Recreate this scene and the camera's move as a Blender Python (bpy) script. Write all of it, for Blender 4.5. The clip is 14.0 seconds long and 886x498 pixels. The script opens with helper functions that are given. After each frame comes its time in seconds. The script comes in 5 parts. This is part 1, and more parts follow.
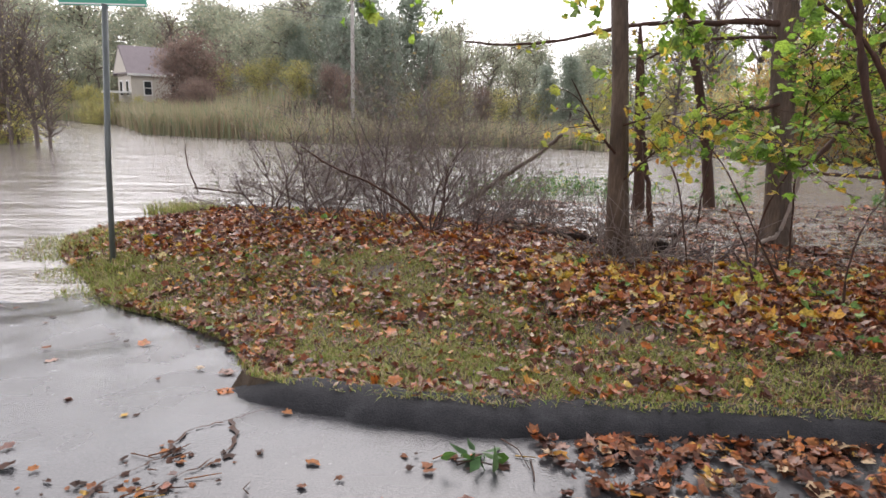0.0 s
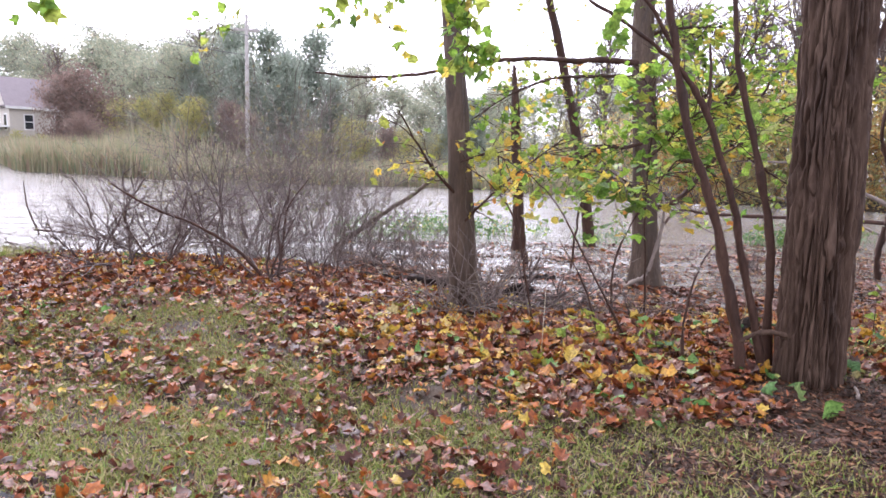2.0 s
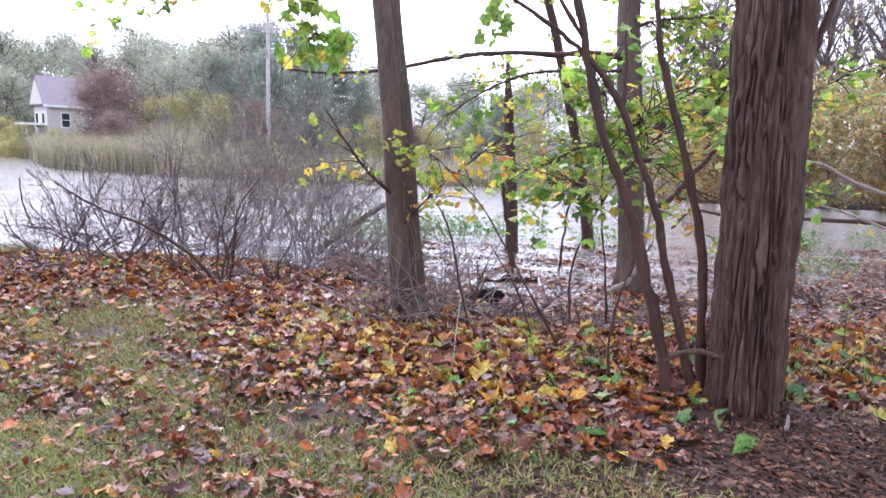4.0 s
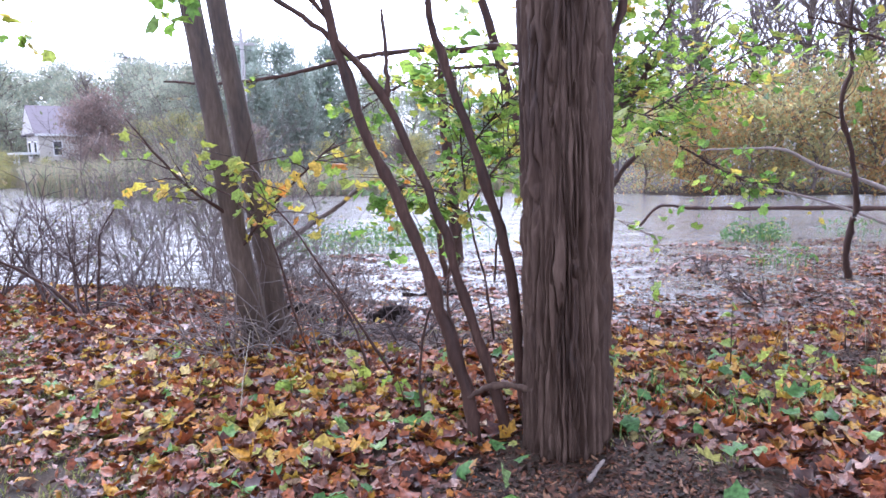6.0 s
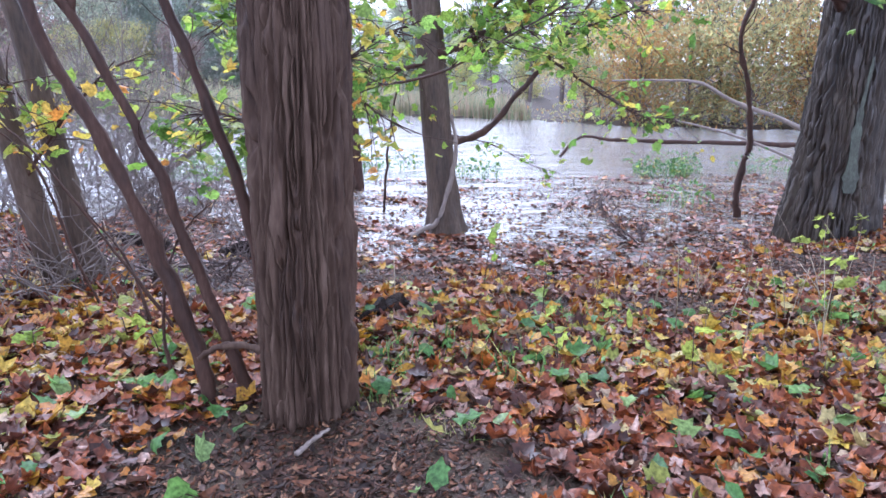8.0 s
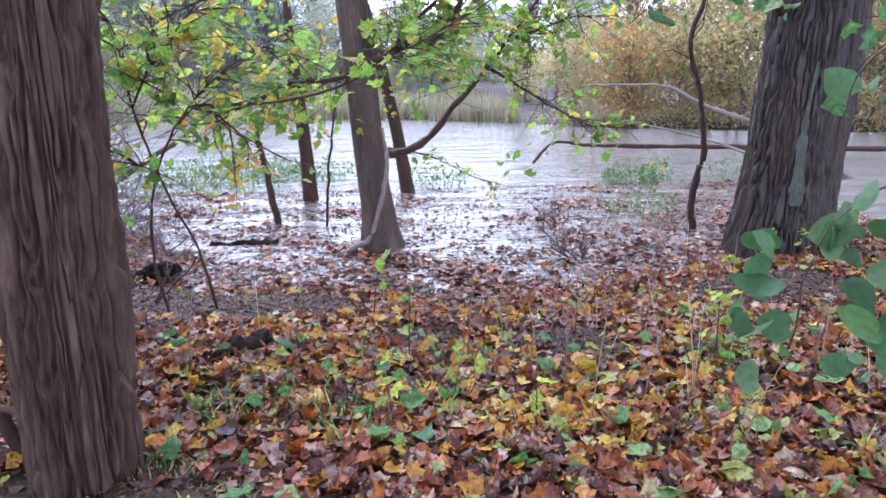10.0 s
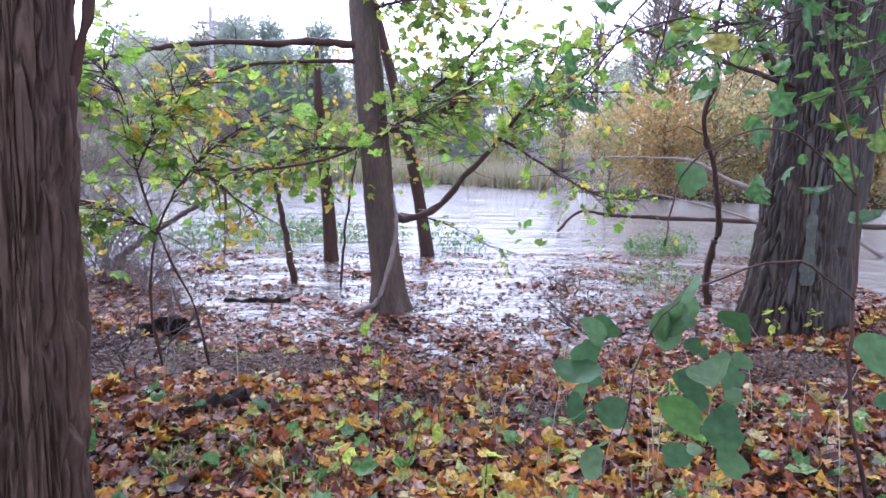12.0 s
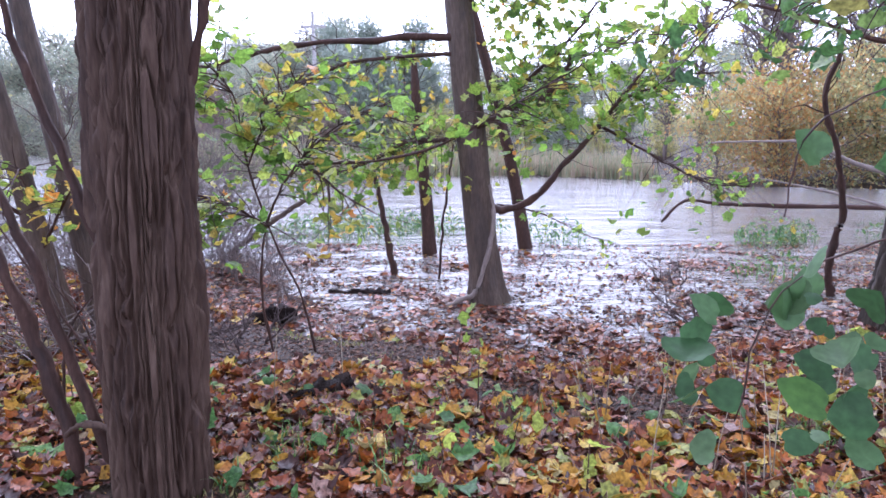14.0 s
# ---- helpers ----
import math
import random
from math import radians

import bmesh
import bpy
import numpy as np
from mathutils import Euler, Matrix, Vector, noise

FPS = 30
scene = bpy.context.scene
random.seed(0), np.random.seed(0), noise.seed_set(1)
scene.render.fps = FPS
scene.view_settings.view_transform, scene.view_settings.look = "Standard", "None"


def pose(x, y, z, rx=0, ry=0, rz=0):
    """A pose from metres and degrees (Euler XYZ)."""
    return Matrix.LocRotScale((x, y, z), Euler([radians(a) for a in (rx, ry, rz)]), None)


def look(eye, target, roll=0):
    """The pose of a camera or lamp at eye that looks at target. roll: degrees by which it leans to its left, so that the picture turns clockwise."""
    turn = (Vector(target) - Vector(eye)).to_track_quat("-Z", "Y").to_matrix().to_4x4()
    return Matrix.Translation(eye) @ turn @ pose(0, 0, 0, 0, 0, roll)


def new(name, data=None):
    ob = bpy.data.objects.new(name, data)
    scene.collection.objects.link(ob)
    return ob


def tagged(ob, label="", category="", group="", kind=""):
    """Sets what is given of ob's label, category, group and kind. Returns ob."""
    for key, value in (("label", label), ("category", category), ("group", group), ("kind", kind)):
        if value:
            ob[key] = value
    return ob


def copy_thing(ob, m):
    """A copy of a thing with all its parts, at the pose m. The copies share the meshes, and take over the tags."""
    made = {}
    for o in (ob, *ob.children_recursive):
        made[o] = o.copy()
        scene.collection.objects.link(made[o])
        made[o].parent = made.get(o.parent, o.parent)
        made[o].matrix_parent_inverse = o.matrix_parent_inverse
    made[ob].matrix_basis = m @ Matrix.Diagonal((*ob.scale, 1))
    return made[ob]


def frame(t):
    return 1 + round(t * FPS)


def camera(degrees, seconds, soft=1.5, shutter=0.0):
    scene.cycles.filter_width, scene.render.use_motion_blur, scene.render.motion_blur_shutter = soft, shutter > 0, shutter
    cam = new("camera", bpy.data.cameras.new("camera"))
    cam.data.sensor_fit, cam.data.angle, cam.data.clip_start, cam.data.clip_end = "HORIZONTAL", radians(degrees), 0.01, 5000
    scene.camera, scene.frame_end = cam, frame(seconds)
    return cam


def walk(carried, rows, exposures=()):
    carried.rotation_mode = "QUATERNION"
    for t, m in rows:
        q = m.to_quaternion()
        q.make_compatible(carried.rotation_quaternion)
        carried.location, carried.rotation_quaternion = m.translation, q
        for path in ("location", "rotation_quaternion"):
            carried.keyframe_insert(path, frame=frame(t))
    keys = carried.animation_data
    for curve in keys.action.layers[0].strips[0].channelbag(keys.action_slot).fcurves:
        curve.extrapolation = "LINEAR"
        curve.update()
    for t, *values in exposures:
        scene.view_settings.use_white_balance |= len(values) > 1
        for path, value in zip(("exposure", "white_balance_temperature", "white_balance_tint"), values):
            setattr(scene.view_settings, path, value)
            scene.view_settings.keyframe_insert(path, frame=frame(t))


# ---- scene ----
cam = camera(68.9, 14.0, 1.6)
PATH = [
    (0, (0.067, 0.313, 1.623), (0.123, 2.268, 1.204), 1.3),
    (0.5, (0.305, 0.628, 1.654), (0.54, 2.576, 1.268), -1.3),
    (1, (0.51, 0.809, 1.605), (0.807, 2.759, 1.276), -0.2),
    (1.5, (0.781, 0.889, 1.606), (0.949, 2.856, 1.283), 1.6),
    (2, (0.971, 0.985, 1.593), (1.283, 2.938, 1.299), 1.9),
    (2.2, (1.056, 1.032, 1.594), (1.404, 2.981, 1.309), 2.4),
    (4.3, (2.075, 1.287, 1.655), (2.23, 3.256, 1.338), 0.7),
    (4.5, (2.204, 1.348, 1.673), (2.353, 3.313, 1.331), -0.8),
    (5, (2.631, 1.456, 1.669), (2.739, 3.426, 1.339), 0.5),
    (5.5, (3.0, 1.556, 1.658), (3.104, 3.534, 1.375), -0.7),
    (6, (3.322, 1.716, 1.635), (3.492, 3.688, 1.349), -1.3),
    (6.5, (3.601, 1.817, 1.672), (3.901, 3.771, 1.367), -0.8),
    (7, (3.908, 1.834, 1.686), (4.248, 3.765, 1.291), 1.5),
    (7.5, (4.186, 1.858, 1.688), (4.497, 3.773, 1.202), 0.8),
    (8, (4.436, 1.981, 1.676), (4.729, 3.891, 1.159), 0.6),
    (8.5, (4.672, 2.091, 1.725), (4.98, 3.996, 1.2), -0.3),
    (8.7, (4.757, 2.094, 1.733), (5.064, 3.998, 1.204), -0.2),
    (10.8, (5.659, 2.252, 1.827), (5.905, 4.18, 1.356), -0.3),
    (11, (5.65, 2.251, 1.819), (5.914, 4.195, 1.426), -0.6),
    (11.5, (5.76, 2.159, 1.854), (5.987, 4.119, 1.529), 1.8),
    (12, (5.857, 2.091, 1.855), (6.0, 4.059, 1.529), 1.3),
    (12.5, (5.887, 2.05, 1.839), (5.936, 4.025, 1.526), 1.2),
    (13, (5.863, 2.051, 1.813), (5.806, 4.02, 1.468), 1.9),
    (13.5, (5.872, 2.034, 1.827), (5.761, 3.994, 1.443), 0.5),
    (14, (5.852, 2.092, 1.815), (5.695, 4.056, 1.47), -0.7),
]
walk(cam, [(t, look(eye, target, roll)) for t, eye, target, roll in PATH],
     [(0, 1.32, 6600, 16), (0.5, 1.65, 6500, 17), (1.5, 1.94, 6150, 22), (5, 2.1, 5350, 25), (8, 2.2, 5050, 21), (11, 1.97, 5150, 24), (14, 1.92, 5150, 28)])


# ---- light ----
world = bpy.data.worlds.new("overcast")
scene.world = world
world.use_nodes = True
wn, wl = world.node_tree.nodes, world.node_tree.links
sky = wn.new("ShaderNodeTexSky")
sky.sky_type, sky.sun_disc = "NISHITA", False
sky.sun_elevation, sky.sun_rotation = radians(48), radians(-20)
sky.air_density, sky.dust_density, sky.ozone_density = 1.0, 1.5, 1.0
grey = wn.new("ShaderNodeHueSaturation")
grey.inputs["Saturation"].default_value = 0.12
wl.new(sky.outputs[0], grey.inputs["Color"])
wl.new(grey.outputs[0], wn["Background"].inputs["Color"])
wn["Background"].inputs["Strength"].default_value = 0.15
sun = new("sun", bpy.data.lights.new("sun", "SUN"))
sun.data.energy, sun.data.angle, sun.data.color = 0.7, radians(35), (1.0, 0.97, 0.93)
sun.matrix_world = look((0, 0, 30), (10.3 * -0.34, -28.0 * 0.9, 0))

rng = np.random.default_rng(7)
WATER = -0.36


# ---- materials ----
def ramp_of(nodes, stops, constant=False):
    r = nodes.new("ShaderNodeValToRGB")
    r.color_ramp.interpolation = "CONSTANT" if constant else "LINEAR"
    while len(r.color_ramp.elements) < len(stops):
        r.color_ramp.elements.new(0.5)
    for e, (p, c) in zip(r.color_ramp.elements, stops):
        e.position, e.color = p, (*c, 1)
    return r


def surface(name, stops, scale=8.0, rough=(0.5, 0.8), bump=0.3, stretch=(1, 1, 1), fine=60.0, spec=0.5, detail=6.0, dist=0.01):
    """A material of two scales of noise, with colour, gloss and relief from them."""
    m = bpy.data.materials.new(name)
    m.use_nodes = True
    n, l = m.node_tree.nodes, m.node_tree.links
    b = n["Principled BSDF"]
    co, mp = n.new("ShaderNodeTexCoord"), n.new("ShaderNodeMapping")
    mp.inputs["Scale"].default_value = stretch
    l.new(co.outputs["Object"], mp.inputs["Vector"])
    a, f = n.new("ShaderNodeTexNoise"), n.new("ShaderNodeTexNoise")
    a.inputs["Scale"].default_value, a.inputs["Detail"].default_value = scale, detail
    f.inputs["Scale"].default_value, f.inputs["Detail"].default_value = fine, 4
    for t in (a, f):
        l.new(mp.outputs[0], t.inputs["Vector"])
    mix = n.new("ShaderNodeMix")
    mix.inputs[0].default_value = 0.4
    l.new(a.outputs[0], mix.inputs[2]), l.new(f.outputs[0], mix.inputs[3])
    r = ramp_of(n, stops)
    l.new(mix.outputs[0], r.inputs[0]), l.new(r.outputs[0], b.inputs["Base Color"])
    rr = n.new("ShaderNodeMapRange")
    rr.inputs["From Min"].default_value, rr.inputs["From Max"].default_value = 0.35, 0.65
    rr.inputs["To Min"].default_value, rr.inputs["To Max"].default_value = rough
    l.new(a.outputs[0], rr.inputs[0]), l.new(rr.outputs[0], b.inputs["Roughness"])
    if bump:
        bp = n.new("ShaderNodeBump")
        bp.inputs["Strength"].default_value, bp.inputs["Distance"].default_value = bump, dist
        l.new(mix.outputs[0], bp.inputs["Height"]), l.new(bp.outputs[0], b.inputs["Normal"])
    b.inputs["Specular IOR Level"].default_value = spec
    return m


def island(name, stops, rough=0.45, thin=0.25, vein=True, spec=0.5):
    """Foliage: each leaf of the mesh takes its own colour; some light passes through."""
    m = bpy.data.materials.new(name)
    m.use_nodes = True
    n, l = m.node_tree.nodes, m.node_tree.links
    b, out = n["Principled BSDF"], n["Material Output"]
    g = n.new("ShaderNodeNewGeometry")
    r = ramp_of(n, stops, True)
    l.new(g.outputs["Random Per Island"], r.inputs[0])
    co, no = n.new("ShaderNodeTexCoord"), n.new("ShaderNodeTexNoise")
    no.inputs["Scale"].default_value, no.inputs["Detail"].default_value = 52, 5
    l.new(co.outputs["Object"], no.inputs["Vector"])
    rr = n.new("ShaderNodeMapRange")
    rr.inputs["From Min"].default_value, rr.inputs["From Max"].default_value = 0.3, 0.7
    rr.inputs["To Min"].default_value, rr.inputs["To Max"].default_value = 0.42, 1.4
    l.new(no.outputs[0], rr.inputs[0])
    mul = n.new("ShaderNodeMix")
    mul.data_type, mul.blend_type = "RGBA", "MULTIPLY"
    mul.inputs[0].default_value = float(vein)
    l.new(r.outputs[0], mul.inputs[6]), l.new(rr.outputs[0], mul.inputs[7])
    l.new(mul.outputs[2], b.inputs["Base Color"])
    b.inputs["Roughness"].default_value, b.inputs["Specular IOR Level"].default_value = rough, spec
    if thin:
        tr, mx = n.new("ShaderNodeBsdfTranslucent"), n.new("ShaderNodeMixShader")
        mx.inputs[0].default_value = thin
        l.new(mul.outputs[2], tr.inputs[0])
        l.new(b.outputs[0], mx.inputs[1]), l.new(tr.outputs[0], mx.inputs[2]), l.new(mx.outputs[0], out.inputs[0])
    return m


EARTH = surface("wet_earth", [(0.3, (0.022, 0.015, 0.01)), (0.5, (0.05, 0.034, 0.022)), (0.7, (0.1, 0.07, 0.046))], 5, (0.6, 0.9), 0.8, fine=90, spec=0.25, dist=0.03)
ASPHALT = surface("wet_asphalt", [(0.35, (0.03, 0.031, 0.034)), (0.55, (0.05, 0.05, 0.054)), (0.72, (0.085, 0.085, 0.088))], 1.6, (0.08, 0.36), 0.5, fine=80, dist=0.01)
KERB = surface("bituminous_kerb", [(0.3, (0.012, 0.012, 0.014)), (0.5, (0.03, 0.03, 0.033)), (0.7, (0.06, 0.06, 0.064))], 7, (0.65, 0.95), 1.0, fine=120, dist=0.02, spec=0.12)
BARK = surface("brown_bark", [(0.34, (0.028, 0.015, 0.01)), (0.46, (0.06, 0.034, 0.023)), (0.56, (0.09, 0.055, 0.038)), (0.7, (0.14, 0.093, 0.068))], 7, (0.6, 0.85), 0.8, (1, 1, 0.16), 55, spec=0.25, dist=0.012)
BARK_GREY = surface("grey_bark", [(0.3, (0.028, 0.017, 0.011)), (0.5, (0.078, 0.05, 0.034)), (0.7, (0.15, 0.108, 0.078))], 9, (0.55, 0.8), 0.9, (1, 1, 0.2), 50, dist=0.015)
BARK_DARK = surface("wet_dark_bark", [(0.3, (0.022, 0.011, 0.008)), (0.55, (0.064, 0.033, 0.023)), (0.75, (0.12, 0.072, 0.053))], 10, (0.55, 0.85), 0.7, (1, 1, 0.25), 60, dist=0.01, spec=0.25)
BARK_MOSS = surface("mossy_bark", [(0.32, (0.013, 0.009, 0.007)), (0.46, (0.036, 0.025, 0.018)), (0.6, (0.068, 0.05, 0.036)), (0.74, (0.075, 0.078, 0.046))], 6, (0.5, 0.8), 0.9, (1, 1, 0.15), 40, dist=0.02)
LICHEN = surface("pale_lichen", [(0.35, (0.035, 0.034, 0.026)), (0.5, (0.07, 0.074, 0.056)), (0.68, (0.13, 0.15, 0.115))], 14, (0.7, 0.9), 0.8, (1, 1, 0.4), 70, dist=0.02)
ROTTEN = surface("rotten_black_wood", [(0.35, (0.006, 0.004, 0.004)), (0.5, (0.018, 0.012, 0.01)), (0.68, (0.05, 0.034, 0.027))], 12, (0.6, 0.95), 1.0, fine=60, dist=0.05, spec=0.1)
STEM = surface("dark_red_stems", [(0.3, (0.04, 0.024, 0.021)), (0.6, (0.085, 0.055, 0.048)), (0.8, (0.14, 0.1, 0.09))], 6, (0.5, 0.8), 0)
# twig brown lightened to suggest mist over the shrubs and far trunks
TWIG = surface("bare_twigs", [(0.3, (0.085, 0.064, 0.056)), (0.6, (0.17, 0.132, 0.115)), (0.8, (0.26, 0.215, 0.19))], 6, (0.5, 0.8), 0)
DEADWOOD = surface("pale_dead_wood", [(0.3, (0.12, 0.09, 0.075)), (0.55, (0.24, 0.19, 0.16)), (0.75, (0.38, 0.32, 0.28))], 10, (0.5, 0.8), 0.5, fine=60)
STEEL = surface("grey_green_steel", [(0.3, (0.06, 0.07, 0.07)), (0.6, (0.1, 0.115, 0.115)), (0.8, (0.15, 0.16, 0.16))], 6, (0.35, 0.55), 0.1)
SIGN = surface("green_sign", [(0.3, (0.03, 0.26, 0.17)), (0.7, (0.06, 0.36, 0.25))], 3, (0.3, 0.45), 0)
WHITE = surface("white_paint", [(0.3, (0.7, 0.7, 0.68)), (0.7, (0.82, 0.82, 0.8))], 4, (0.4, 0.6), 0)
ROOF = surface("plum_shingles", [(0.3, (0.2, 0.165, 0.18)), (0.6, (0.26, 0.22, 0.235)), (0.8, (0.33, 0.29, 0.3))], 2, (0.5, 0.8), 0.2)
SIDING = surface("beige_siding", [(0.3, (0.5, 0.46, 0.4)), (0.7, (0.6, 0.56, 0.5))], 2, (0.5, 0.8), 0.1)
PANE = surface("dark_window_pane", [(0.3, (0.02, 0.025, 0.03)), (0.7, (0.05, 0.055, 0.06))], 2, (0.05, 0.1), 0)
POLEWOOD = surface("pale_pole_wood", [(0.3, (0.3, 0.28, 0.26)), (0.7, (0.46, 0.43, 0.4))], 5, (0.6, 0.8), 0.2)
CABLE = surface("dark_cable", [(0.3, (0.06, 0.06, 0.065)), (0.7, (0.12, 0.12, 0.13))], 5, (0.5, 0.7), 0)

LITTER = island("brown_litter", [(0, (0.12, 0.035, 0.018)), (0.17, (0.2, 0.055, 0.021)), (0.32, (0.045, 0.018, 0.012)), (0.43, (0.26, 0.076, 0.024)), (0.57, (0.21, 0.11, 0.078)), (0.66, (0.08, 0.03, 0.02)), (0.78, (0.33, 0.2, 0.15)), (0.83, (0.34, 0.1, 0.016)), (0.91, (0.36, 0.17, 0.026)), (0.965, (0.4, 0.29, 0.18))], 0.4, 0.12, spec=0.3)
LITTER_Y = island("yellow_litter", [(0, (0.42, 0.22, 0.02)), (0.25, (0.46, 0.32, 0.05)), (0.42, (0.36, 0.14, 0.016)), (0.6, (0.42, 0.34, 0.14)), (0.7, (0.25, 0.26, 0.05)), (0.84, (0.24, 0.09, 0.03)), (0.94, (0.12, 0.24, 0.05))], 0.45, 0.2, spec=0.25)
LITTER_MUD = island("rotten_mulch", [(0, (0.05, 0.023, 0.014)), (0.3, (0.09, 0.04, 0.023)), (0.55, (0.025, 0.013, 0.009)), (0.72, (0.16, 0.065, 0.032)), (0.9, (0.25, 0.13, 0.07))], 0.5, 0.0, spec=0.25)
LITTER_WET = island("sodden_litter", [(0, (0.05, 0.02, 0.012)), (0.25, (0.12, 0.048, 0.024)), (0.5, (0.18, 0.075, 0.038)), (0.66, (0.035, 0.017, 0.012)), (0.82, (0.25, 0.1, 0.035)), (0.95, (0.36, 0.22, 0.05))], 0.65, 0.0, spec=0.12)
HERB = island("dark_green_herbs", [(0, (0.1, 0.21, 0.055)), (0.3, (0.16, 0.29, 0.07)), (0.55, (0.075, 0.16, 0.05)), (0.75, (0.24, 0.34, 0.12)), (0.92, (0.42, 0.4, 0.12))], 0.45, 0.4, True, 0.3)
GRASS = island("wet_grass", [(0, (0.21, 0.24, 0.06)), (0.24, (0.3, 0.32, 0.09)), (0.46, (0.15, 0.18, 0.045)), (0.58, (0.34, 0.28, 0.13)), (0.72, (0.4, 0.32, 0.19)), (0.84, (0.15, 0.09, 0.055)), (0.93, (0.16, 0.25, 0.05))], 0.6, 0.4, False, 0.15)
STRAW = island("dead_stalks", [(0, (0.3, 0.24, 0.16)), (0.4, (0.2, 0.15, 0.1)), (0.75, (0.42, 0.36, 0.26))], 0.6, 0.1, False)
REED = island("autumn_reeds", [(0, (0.34, 0.31, 0.18)), (0.25, (0.42, 0.36, 0.24)), (0.5, (0.26, 0.28, 0.16)), (0.7, (0.38, 0.28, 0.2)), (0.85, (0.23, 0.27, 0.16))], 0.6, 0.25, False)
LEAF_G = island("green_maple_leaves", [(0, (0.18, 0.31, 0.045)), (0.22, (0.27, 0.4, 0.06)), (0.4, (0.12, 0.22, 0.04)), (0.55, (0.4, 0.47, 0.09)), (0.78, (0.22, 0.35, 0.07)), (0.92, (0.58, 0.46, 0.08))], 0.45, 0.68, spec=0.3)
# leaf green with shade mixed into the colour; also serves the dark sedge
LEAF_SH = island("shade_toned_green_leaves", [(0, (0.09, 0.19, 0.055)), (0.3, (0.13, 0.25, 0.065)), (0.55, (0.07, 0.15, 0.05)), (0.75, (0.2, 0.3, 0.07)), (0.93, (0.4, 0.36, 0.08))], 0.45, 0.45, spec=0.3)
LEAF_YG = island("yellow_green_leaves", [(0, (0.38, 0.42, 0.07)), (0.3, (0.55, 0.46, 0.07)), (0.5, (0.26, 0.36, 0.06)), (0.7, (0.6, 0.4, 0.06)), (0.85, (0.22, 0.33, 0.06)), (0.95, (0.6, 0.25, 0.04))], 0.4, 0.5, spec=0.35)
LEAF_O = island("orange_leaves", [(0, (0.5, 0.4, 0.17)), (0.2, (0.55, 0.48, 0.2)), (0.4, (0.38, 0.4, 0.18)), (0.6, (0.58, 0.33, 0.13)), (0.76, (0.52, 0.48, 0.22)), (0.88, (0.34, 0.36, 0.18))], 0.5, 0.6, False)
LEAF_OR = island("rust_orange_leaves", [(0, (0.52, 0.3, 0.1)), (0.3, (0.54, 0.42, 0.16)), (0.55, (0.46, 0.24, 0.09)), (0.75, (0.44, 0.42, 0.18)), (0.9, (0.38, 0.37, 0.17))], 0.5, 0.6, False)
# far leaf colours are lightened to stand in for rain haze
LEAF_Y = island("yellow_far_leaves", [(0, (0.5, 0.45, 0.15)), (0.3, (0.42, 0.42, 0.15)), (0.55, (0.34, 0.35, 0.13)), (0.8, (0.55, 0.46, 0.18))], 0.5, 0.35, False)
LEAF_FG = island("haze_paled_grey_green_leaves", [(0, (0.33, 0.36, 0.26)), (0.3, (0.4, 0.42, 0.3)), (0.6, (0.29, 0.33, 0.25)), (0.85, (0.46, 0.43, 0.31))], 0.6, 0.62, False)
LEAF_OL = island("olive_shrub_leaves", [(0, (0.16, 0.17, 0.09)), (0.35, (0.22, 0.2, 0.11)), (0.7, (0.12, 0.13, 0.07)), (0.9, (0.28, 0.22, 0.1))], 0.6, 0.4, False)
# evergreen and russet far too pale by nature: mist is mixed into them
LEAF_EV = island("haze_paled_evergreen", [(0, (0.29, 0.34, 0.27)), (0.4, (0.34, 0.39, 0.32)), (0.75, (0.4, 0.44, 0.36))], 0.6, 0.45, False)
LEAF_RB = island("haze_paled_russet_leaves", [(0, (0.26, 0.18, 0.15)), (0.4, (0.32, 0.23, 0.19)), (0.75, (0.22, 0.18, 0.15))], 0.6, 0.45, False)
LEAF_BIG = island("round_vine_leaves", [(0, (0.06, 0.13, 0.045)), (0.25, (0.09, 0.17, 0.06)), (0.5, (0.05, 0.11, 0.038)), (0.7, (0.11, 0.18, 0.075)), (0.9, (0.085, 0.18, 0.035))], 0.5, 0.4, 0.45, 0.3)


def water_material():
    m = bpy.data.materials.new("brown_flood_water")
    m.use_nodes = True
    n, l = m.node_tree.nodes, m.node_tree.links
    b = n["Principled BSDF"]
    b.inputs["Base Color"].default_value = (0.175, 0.158, 0.142, 1)
    b.inputs["Roughness"].default_value, b.inputs["IOR"].default_value = 0.17, 1.55
    co, mp = n.new("ShaderNodeTexCoord"), n.new("ShaderNodeMapping")
    mp.inputs["Scale"].default_value, mp.inputs["Rotation"].default_value = (0.45, 0.95, 1), (0, 0, radians(-14))
    l.new(co.outputs["Object"], mp.inputs["Vector"])
    a, f = n.new("ShaderNodeTexNoise"), n.new("ShaderNodeTexNoise")
    a.inputs["Scale"].default_value, a.inputs["Detail"].default_value = 1.1, 5
    f.inputs["Scale"].default_value, f.inputs["Detail"].default_value = 16, 3
    l.new(mp.outputs[0], a.inputs["Vector"]), l.new(co.outputs["Object"], f.inputs["Vector"])
    b1, b2 = n.new("ShaderNodeBump"), n.new("ShaderNodeBump")
    b1.inputs["Strength"].default_value, b1.inputs["Distance"].default_value = 0.65, 0.2
    b2.inputs["Strength"].default_value, b2.inputs["Distance"].default_value = 0.5, 0.02
    l.new(a.outputs[0], b1.inputs["Height"]), l.new(f.outputs[0], b2.inputs["Height"])
    l.new(b1.outputs[0], b2.inputs["Normal"]), l.new(b2.outputs[0], b.inputs["Normal"])
    return m


WATER_MAT = water_material()


